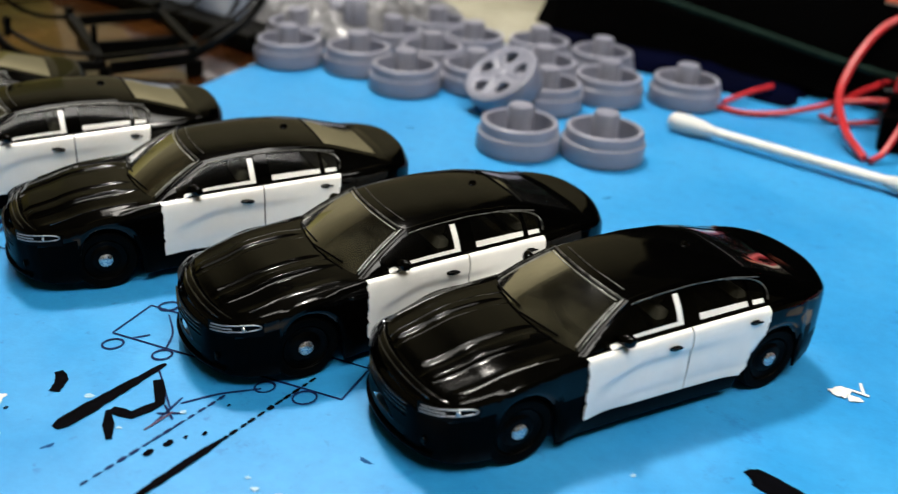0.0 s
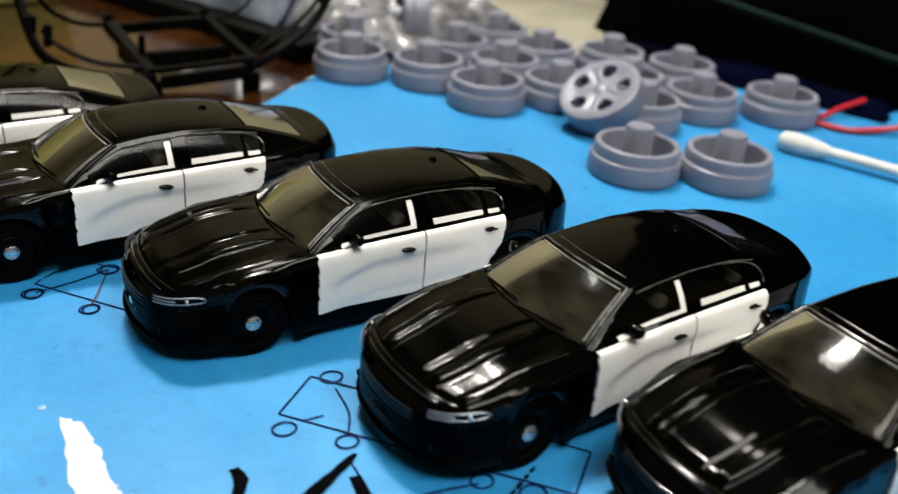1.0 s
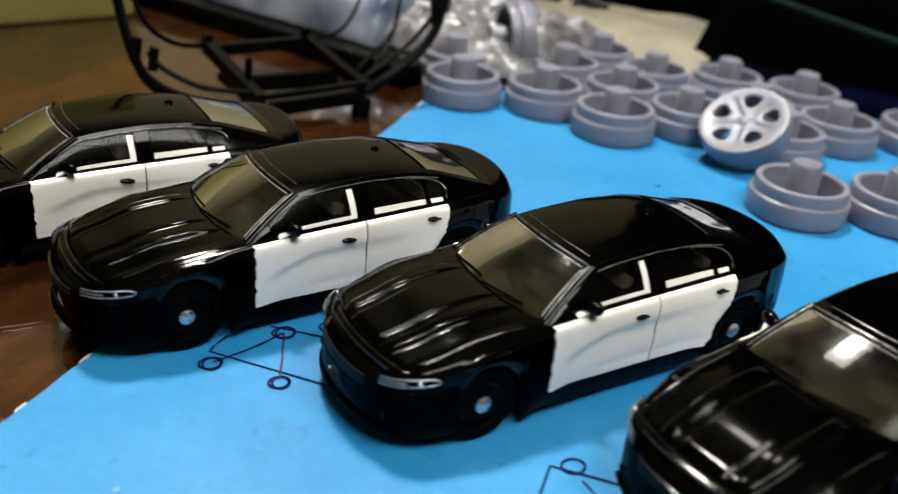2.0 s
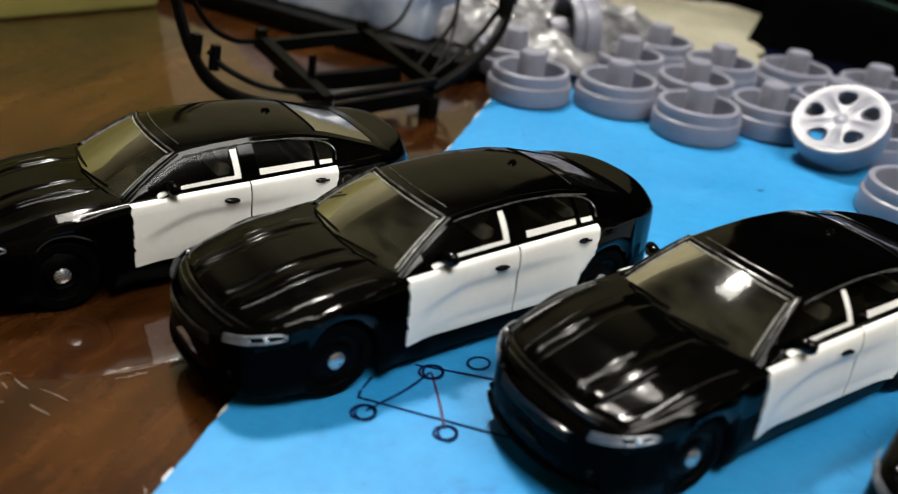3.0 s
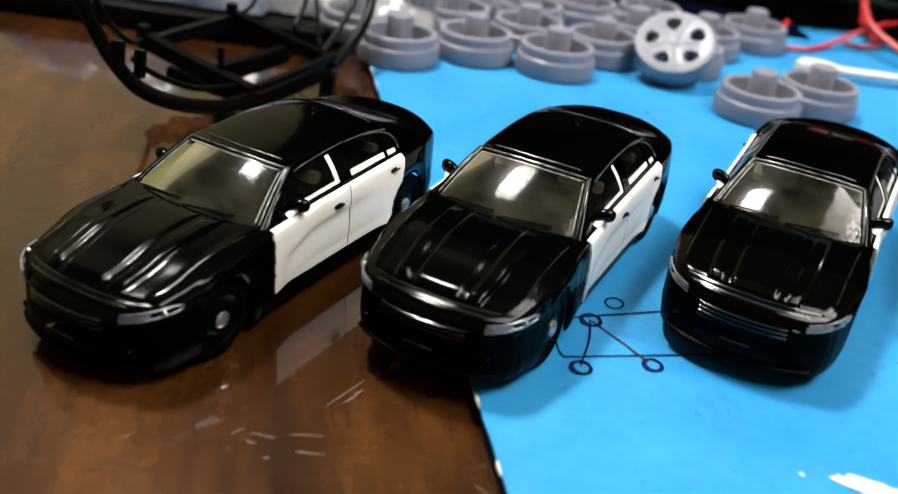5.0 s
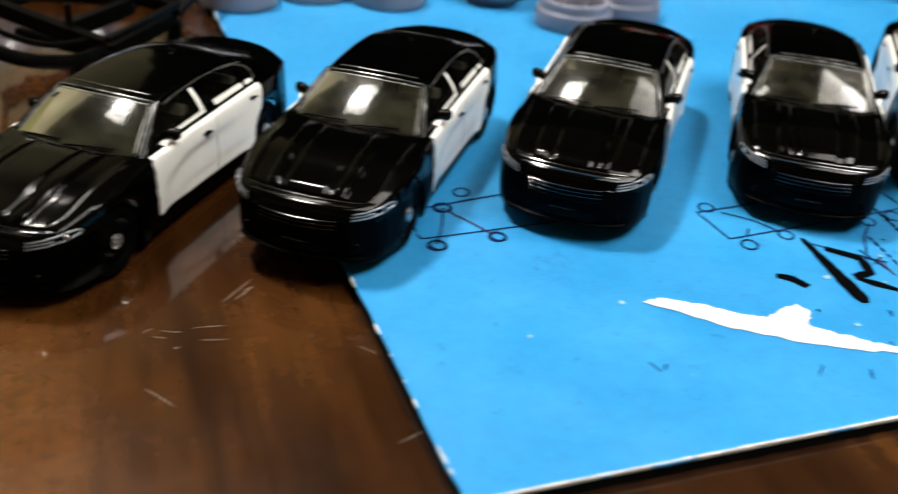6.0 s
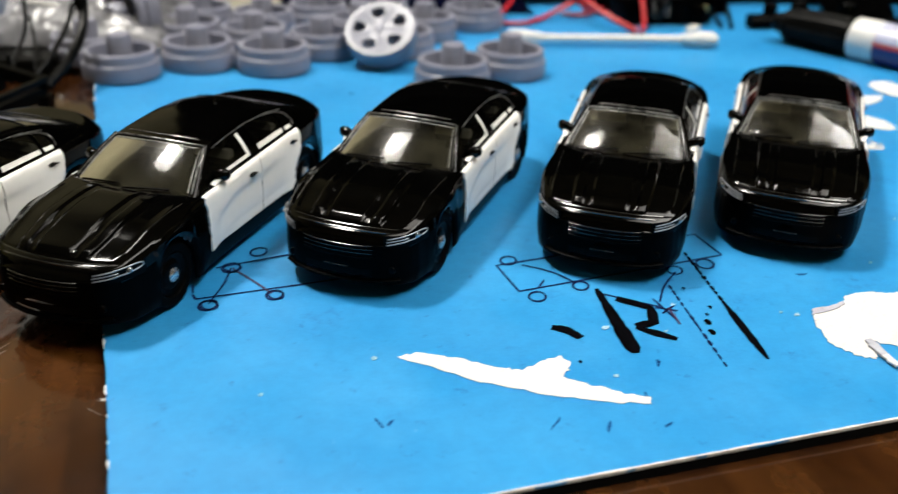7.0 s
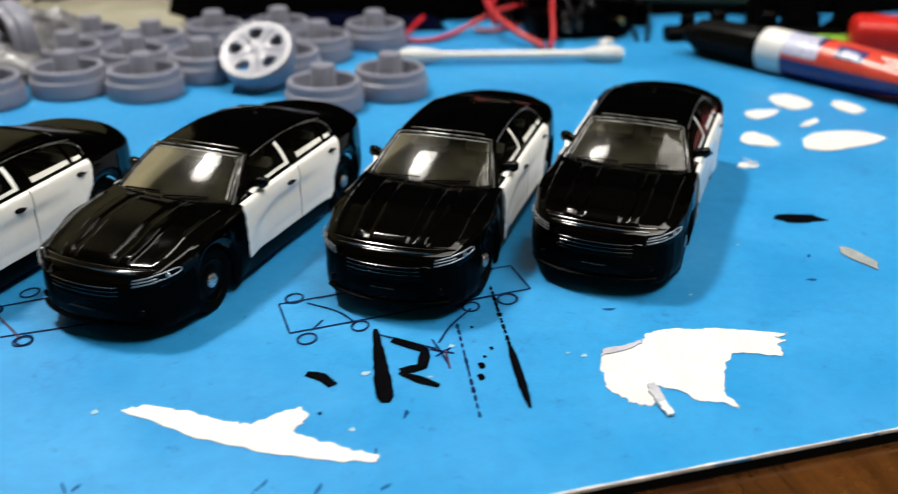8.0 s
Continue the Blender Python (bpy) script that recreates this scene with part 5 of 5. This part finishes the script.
part("zip_strip", sweep(spline([Vector((0.020, 0.428, 0.008)), Vector((0.030, 0.417, 0.0105)), Vector((0.041, 0.404, 0.0095)), Vector((0.052, 0.392, 0.006))]), 0.0011, 0.0006, 6), TUBE_WHITE, bag, "white zip strip of the bag")
pack = thing("blue_packet", Matrix.Translation((0, 0, TABLE_Z + 0.006)), "slate blue and white plastic packet on the black tray", "packet")
part("packet_film", crumpled(0.016, 0.450, 0.085, 0.075, 0.026, -45, 5.0, 3.4, 40, 34, 0.22), BAG_BLUE, pack)
part("heat_seal", sweep(spline([Vector((-0.030, 0.462, 0.0016)), Vector((-0.012, 0.441, 0.0018)), Vector((0.006, 0.424, 0.0016))]), 0.0022, 0.0005, 6), TUBE_WHITE, pack, "white heat-sealed seam")
tray = thing("black_tray", pose(0.012, 0.451, TABLE_Z, 0, 0, -45), "flat black tray under the plastic bags", "tray")
part("tray_floor", block(0, 0, 0.0025, 0.126, 0.086, 0.005, 0.001), BLACK_PLASTIC, tray)
for sx, sy, w, d in ((0, -0.044, 0.130, 0.004), (0, 0.044, 0.130, 0.004), (-0.064, 0, 0.004, 0.084), (0.064, 0, 0.004, 0.084)):
    part("rim", block(sx, sy, 0.0032, w, d, 0.0064, 0.001), BLACK_PLASTIC, tray, "raised black rim")
sack = thing("paper_bag", pose(0.090, 0.446, 0.0, 0, 0, -28), "cream paper bag with smudged dark print", "bag")
part("bag_body", crumpled(0, 0, 0.125, 0.080, 0.008, 0, 9.0, 3.0, 44, 30, 0.16), CREAM, sack)
for k, (x, y, w) in enumerate(((-0.030, 0.010, 0.018), (-0.006, 0.013, 0.012), (0.012, 0.010, 0.014))):
    part("print_bar", block(x, y, 0.0068, w, 0.005, 0.004, 0.001), TRIM_BLACK, sack, "dark unreadable print")
carton = tagged(part("yellow_carton", block(0, 0, 0.05, 0.12, 0.06, 0.10, 0.002), CARTON), "olive yellow cardboard carton standing on the table", "carton")
carton.matrix_basis = pose(-0.123, 0.437, TABLE_Z, 0, 0, 29)
# added black panel; it keeps roof and bonnet reflections dark
tagged(part("reflection_darkener", block(0, 0, 0.35, 1.0, 0.02, 0.80, 0.004), FABRIC), "added black panel that darkens reflections in the cars", "curtain", kind="structure").matrix_basis = pose(0.62, 0.46, TABLE_Z - 0.05, 0, 0, -58)
# low dark navy strip along the front of the pouch
navy = tagged(part("navy_strip", crumpled(0, 0, 0.110, 0.036, 0.0045, 0, 3.0, 2.6, 40, 16, 0.2), NAVY), "dark navy crumpled strip lying between the rims and the pouch", "cloth")
navy.matrix_basis = pose(0.166, 0.376, 0, 0, 0, -42)
fleece = part("fleece", crumpled(0, 0, 0.20, 0.11, 0.052, 0, 6.0, 4.0, 60, 34, 0.16), FABRIC)
tagged(fleece, "black fleece cloth heaped behind the paper bag", "cloth")
fleece.matrix_basis = pose(0.170, 0.515, TABLE_Z, 0, 0, -30)

pouch = thing("black_pouch", pose(0.278, 0.350, 0, 0, 0, -41), "large black fabric pouch with dark green piping", "pouch")
rows = []
for j in range(21):
    v = j / 20
    row = []
    for i in range(41):
        u = -1 + 2 * i / 40
        yy = -0.055 + 0.20 * v
        zz = 0.110 * min(1.0, (v * 3.2)) ** 0.6 * (1 - 0.25 * max(0, v - 0.5))
        zz *= (1 - u ** 24) ** 0.5
        p = Vector((u * 3, v * 3, 1.5))
        row.append((u * 0.15, yy + 0.004 * noise.noise(p), max(0.0, zz + 0.005 * noise.noise(p * 1.6))))
    rows.append(row)
part("pouch_body", grid(rows), FABRIC, pouch)
part("piping", sweep(spline([Vector((x * MM, y * MM, z * MM)) for x, y, z in ((-132, -55, 26), (-98, -56, 21.4), (-76, -56, 18.5), (-57, -56, 15.9), (-37, -56, 13.3), (-22, -56.5, 12), (20, -57, 8), (80, -57, 5))]), 0.0012, 0.0012, 8), PIPING, pouch, "dark green piping")
card = thing("cream_card", pose(0.2335, 0.330, 0.0365, 62, 0, -41), "small cream card with an orange patch resting on the pouch", "card")
part("card_sheet", block(0, 0, 0, 0.034, 0.012, 0.0008, 0.0003), CREAM_CARD, card)
part("orange_patch", block(-0.008, -0.001, 0.0008, 0.007, 0.009, 0.0006, 0.0002), ORANGE, card, "orange printed patch")

# ---- wires and bits ----
WIRES = [
    (RED_WIRE, "red", 0.85, [(174.1, 327, 1), (184, 331.5, 3), (193.0, 335.7, 4)]),
    (RED_WIRE, "red", 0.9, [(168.5, 326, 0.9), (172.2, 321.8, 0.9), (177.2, 317.6, 0.9), (184, 316.8, 1.2), (191.3, 316.6, 2), (199.2, 314.0, 5), (203.5, 312, 7), (210.3, 311.1, 8), (220.1, 309.9, 8), (236, 306, 7)]),
    (RED_WIRE, "red", 1.15, [(197.5, 282.4, 1), (196.7, 292.0, 3.9), (198.6, 301.5, 6.4), (200.6, 308, 8.4), (203, 313, 11), (206.3, 317.1, 14.4), (210.7, 321.4, 19), (217.3, 326.3, 24), (224.4, 328.7, 28), (236, 326, 31)]),
    (RED_WIRE, "red", 0.95, [(198.4, 305.0, 5.2), (202.8, 311.0, 6.6), (210.5, 317.6, 7.6), (219.9, 323.0, 9), (229.3, 327.8, 10), (242, 330, 11)]),
    (RED_WIRE, "red", 0.8, [(201.2, 317.6, 0.9), (203.4, 312.4, 0.9), (207.6, 310.4, 1.2), (213, 310, 1.6), (219, 308.6, 2), (232, 303, 3)]),
    (RED_WIRE, "red", 0.9, [(198.0, 280.6, 1.0), (202.2, 282.4, 2.6), (206.6, 285.8, 6.5), (212, 290.5, 11), (222, 297, 17.5), (238, 302, 19)]),
    (BLACK_WIRE, "black", 0.7, [(217.4, 311.8, 1), (222, 322, 4), (230.6, 345.6, 6), (236, 352, 12)]),
    (BLACK_WIRE, "black", 0.8, [(231.1, 262.7, 0.9), (238, 266.5, 1.2), (250, 274.0, 2.5), (266, 284, 5)]),
    (BLACK_WIRE, "black", 0.7, [(229.4, 265.5, 0.8), (236, 270.8, 1.4), (246, 279.0, 3), (262, 290, 4)]),
    (BLACK_WIRE, "black", 0.7, [(207, 292, 1), (214, 300, 5), (226, 306, 14), (244, 304, 12)]),
]
for mt, colour, r, pts in WIRES:
    tagged(part("wire", sweep(spline([Vector(p) * MM for p in pts], 8), r * MM, r * MM, 8), mt), "thin " + colour + " insulated wire lying loose on the sheet", "wire", "loose hobby wires")

gear = thing("circuit_bundle", Matrix.Identity(4), "black electronics bundle with small contacts on the sheet", "electronics")
rg = random.Random(31)
CASES = ((214, 293, 5, 14, 12, 10), (223, 286, 5, 17, 13, 10), (238, 285, 6, 18, 13, 11), (222, 298, 7, 20, 13, 14), (238, 298, 8, 24, 16, 16), (252, 286, 4.5, 16, 14, 9), (234, 312, 6, 26, 14, 12), (250, 302, 6, 20, 14, 12))
for bx, by, bz, sx, sy, sz in CASES:
    bm = block(0, 0, 0, sx * MM, sy * MM, sz * MM, 0.0012)
    bmesh.ops.transform(bm, matrix=pose(bx * MM, by * MM, bz * MM, rg.uniform(-5, 5), rg.uniform(-5, 5), -25 + rg.uniform(-22, 22)), verts=bm.verts)
    part("case", bm, LOWER_BLACK, gear)
for k in range(7):
    p0 = Vector((0.212 + 0.006 * k, 0.2835 + rg.uniform(-0.002, 0.002), 0.003))
    part("lead", sweep(spline([p0, p0 + Vector((rg.uniform(-0.004, 0.006), -0.002, rg.uniform(0.004, 0.009))), p0 + Vector((rg.uniform(-0.01, 0.014), 0.008, rg.uniform(0.010, 0.015))), p0 + Vector((rg.uniform(-0.02, 0.02), 0.020, 0.010))]), 0.0007, 0.0007, 6), BLACK_WIRE, gear)
for cx, cy, cz in ((212.2, 284.6, 8.6), (216.4, 281.9, 8.6), (210.6, 283.2, 5.4), (215.8, 280.6, 5.4)):
    part("contact", sweep([Vector((cx + 1.0 * math.cos(a), cy - 0.7 * math.cos(a), cz + 1.3 * math.sin(a))) * MM for a in [radians(50 + 260 * i / 10) for i in range(11)]], 0.00024, 0.00024, 6), WORN_GLINT, gear, "silvery curled contact")
part("terminal", lathe([(0.0001, 0.0), (0.0012, 0.0), (0.0012, 0.002), (0.0001, 0.0024)], 14), BRASS, gear, "brass terminal").location = (0.2300, 0.2735, 0.0048)
part("terminal_block", block(0.2300, 0.2765, 0.0034, 0.010, 0.008, 0.0066, 0.001), LOWER_BLACK, gear)
bm = block(0, 0, 0, 0.009, 0.006, 0.006, 0.0008)
bmesh.ops.transform(bm, matrix=pose(0.2175, 0.3010, 0.0160, 0, 8, -30), verts=bm.verts)
part("connector", bm, RED_PLASTIC, gear, "red plug")
tagged(part("paper_bit", block(0.2185, 0.2715, 0.0008, 0.007, 0.003, 0.0014, 0.0004), STICK), "tiny pale paper bit beside the swab", "paper scrap")

grip = thing("helping_stand", Matrix.Identity(4), "black plastic clamp stand with splayed legs", "stand")
for nm, w, h, pts in (("base_arm", 3.4, 2.8, [(237.5, 259, 2.8), (249, 249, 3.2), (258, 239, 3.4), (264, 228, 3.8), (268, 216, 4.2), (272, 206, 4.4)]),
                      ("leg", 3.6, 3.0, [(261, 237, 3.6), (270, 241.5, 4.4), (290, 251, 5.5), (312, 260, 6.5), (336, 268, 8)]),
                      ("leg", 7.0, 4.0, [(265, 224, 4), (278, 228, 5), (296, 238, 7), (320, 248, 8), (348, 262, 9)]),
                      ("leg", 7.5, 4.6, [(269, 210, 5), (286, 212, 6), (306, 219, 7), (330, 228, 9), (360, 240, 11)])):
    part(nm, sweep(spline([Vector(p) * MM for p in pts], 5), w * MM, h * MM, 10), LOWER_BLACK, grip)
for x, y, z, r in ((244, 254.5, 8, 2.6), (252, 247, 9.2, 3.0), (262, 233, 9.4, 3.2)):
    part("screw_knob", lathe([(0.0001, -3 * MM), (r * MM, -3 * MM), (r * MM, 0.4 * MM), (r * 0.75 * MM, 1.2 * MM), (0.0001, 1.2 * MM)], 12), LOWER_BLACK, grip, smooth=30).location = (x * MM, y * MM, z * MM)

# ---- glue tube ----
start, end = Vector((0.228, 0.2385, 0.0066)), Vector((0.2195, 0.155, 0.0066))
d = end - start
tube = thing("glue_tube", Matrix.Translation(start) @ d.to_track_quat("Z", "Y").to_matrix().to_4x4(), "red and blue glue tube with white collar and black cap", "glue tube")
part("nozzle", lathe([(r * MM, z * MM) for r, z in ((0.001, -7), (2.6, -7), (3.6, -5.6), (4.0, 0.4), (0.001, 0.4))], 14), BLACK_PLASTIC, tube, "short black nozzle", 30)
part("cap", lathe([(r * MM, z * MM) for r, z in ((0.001, -3), (4.4, -3), (5.4, -2.2), (6.0, 12), (6.3, 21), (6.1, 22), (0.001, 22))], 20), BLACK_PLASTIC, tube, "ribbed black cap", 30)
for k in range(10):
    a = 2 * math.pi * k / 10
    part("cap_rib", sweep([Vector((5.5 * math.cos(a), 5.5 * math.sin(a), 0)) * MM, Vector((6.2 * math.cos(a), 6.2 * math.sin(a), 20)) * MM], 0.0005, 0.0005, 6), BLACK_PLASTIC, tube)
part("collar", lathe([(r * MM, z * MM) for r, z in ((0.001, 22), (6.2, 22), (6.7, 22.6), (6.8, 30), (6.6, 31.5), (0.001, 31.5))], 28), TUBE_WHITE, tube, "white plastic collar", 30)


def tube_skin(z0, z1, grow, a0, a1):
    rows = []
    for j in range(13):
        z = z0 + (z1 - z0) * j / 12
        k = (z - 31) / 62
        rx, ry = (6.7 + 2.6 * k + grow) * MM, (6.6 - 4.2 * max(0, k - 0.25) + grow) * MM
        rows.append([(rx * math.cos(a), ry * math.sin(a), z * MM) for a in [radians(a0 + (a1 - a0) * i / 24) for i in range(25)]])
    return grid(rows)


part("tube_body", tube_skin(31, 93, 0, 0, 360), TUBE_RED, tube, "red printed foil body")
part("blue_band", tube_skin(31.2, 93, 0.12, 180, 355), TUBE_BLUE, tube, "dark blue band along the underside")
part("pale_band", tube_skin(31.2, 43, 0.10, 40, 168), LAVENDER, tube, "lavender printed shoulder patch")
part("blue_mark", tube_skin(33.5, 41, 0.16, 92, 97), TUBE_BLUE, tube, "blue printed outline")
part("blue_mark", tube_skin(41.5, 43.2, 0.16, 60, 130), TUBE_BLUE, tube, "blue printed outline")
part("badge", tube_skin(48, 57, 0.14, 112, 150), TUBE_BLUE, tube, "blue printed badge")
part("badge_centre", tube_skin(50, 55, 0.18, 124, 140), LAVENDER, tube, "pale badge centre")
part("print_bar", tube_skin(61, 70, 0.14, 112, 120), TUBE_WHITE, tube, "unreadable print line")
part("print_bar", tube_skin(63, 78, 0.14, 128, 136), TUBE_WHITE, tube, "unreadable print line")
part("print_bar", tube_skin(72, 84, 0.14, 112, 119), TUBE_WHITE, tube, "unreadable print line")
marker = thing("red_marker", pose(0.2535, 0.2010, 0.0, 0, 0, -62), "red plastic marker cap lying on the sheet", "marker")
part("marker_cap", block(0.030, 0, 0.0074, 0.060, 0.017, 0.0148, 0.0036, 4), RED_PLASTIC, marker, "glossy red cap", 40)
lime = tagged(part("green_peg", block(0, 0, 0.003, 0.030, 0.012, 0.006, 0.0015), GREEN_PLASTIC), "lime green plastic piece on the sheet", "plastic piece")
lime.matrix_basis = pose(0.2535, 0.2125, 0, 0, 0, -50)
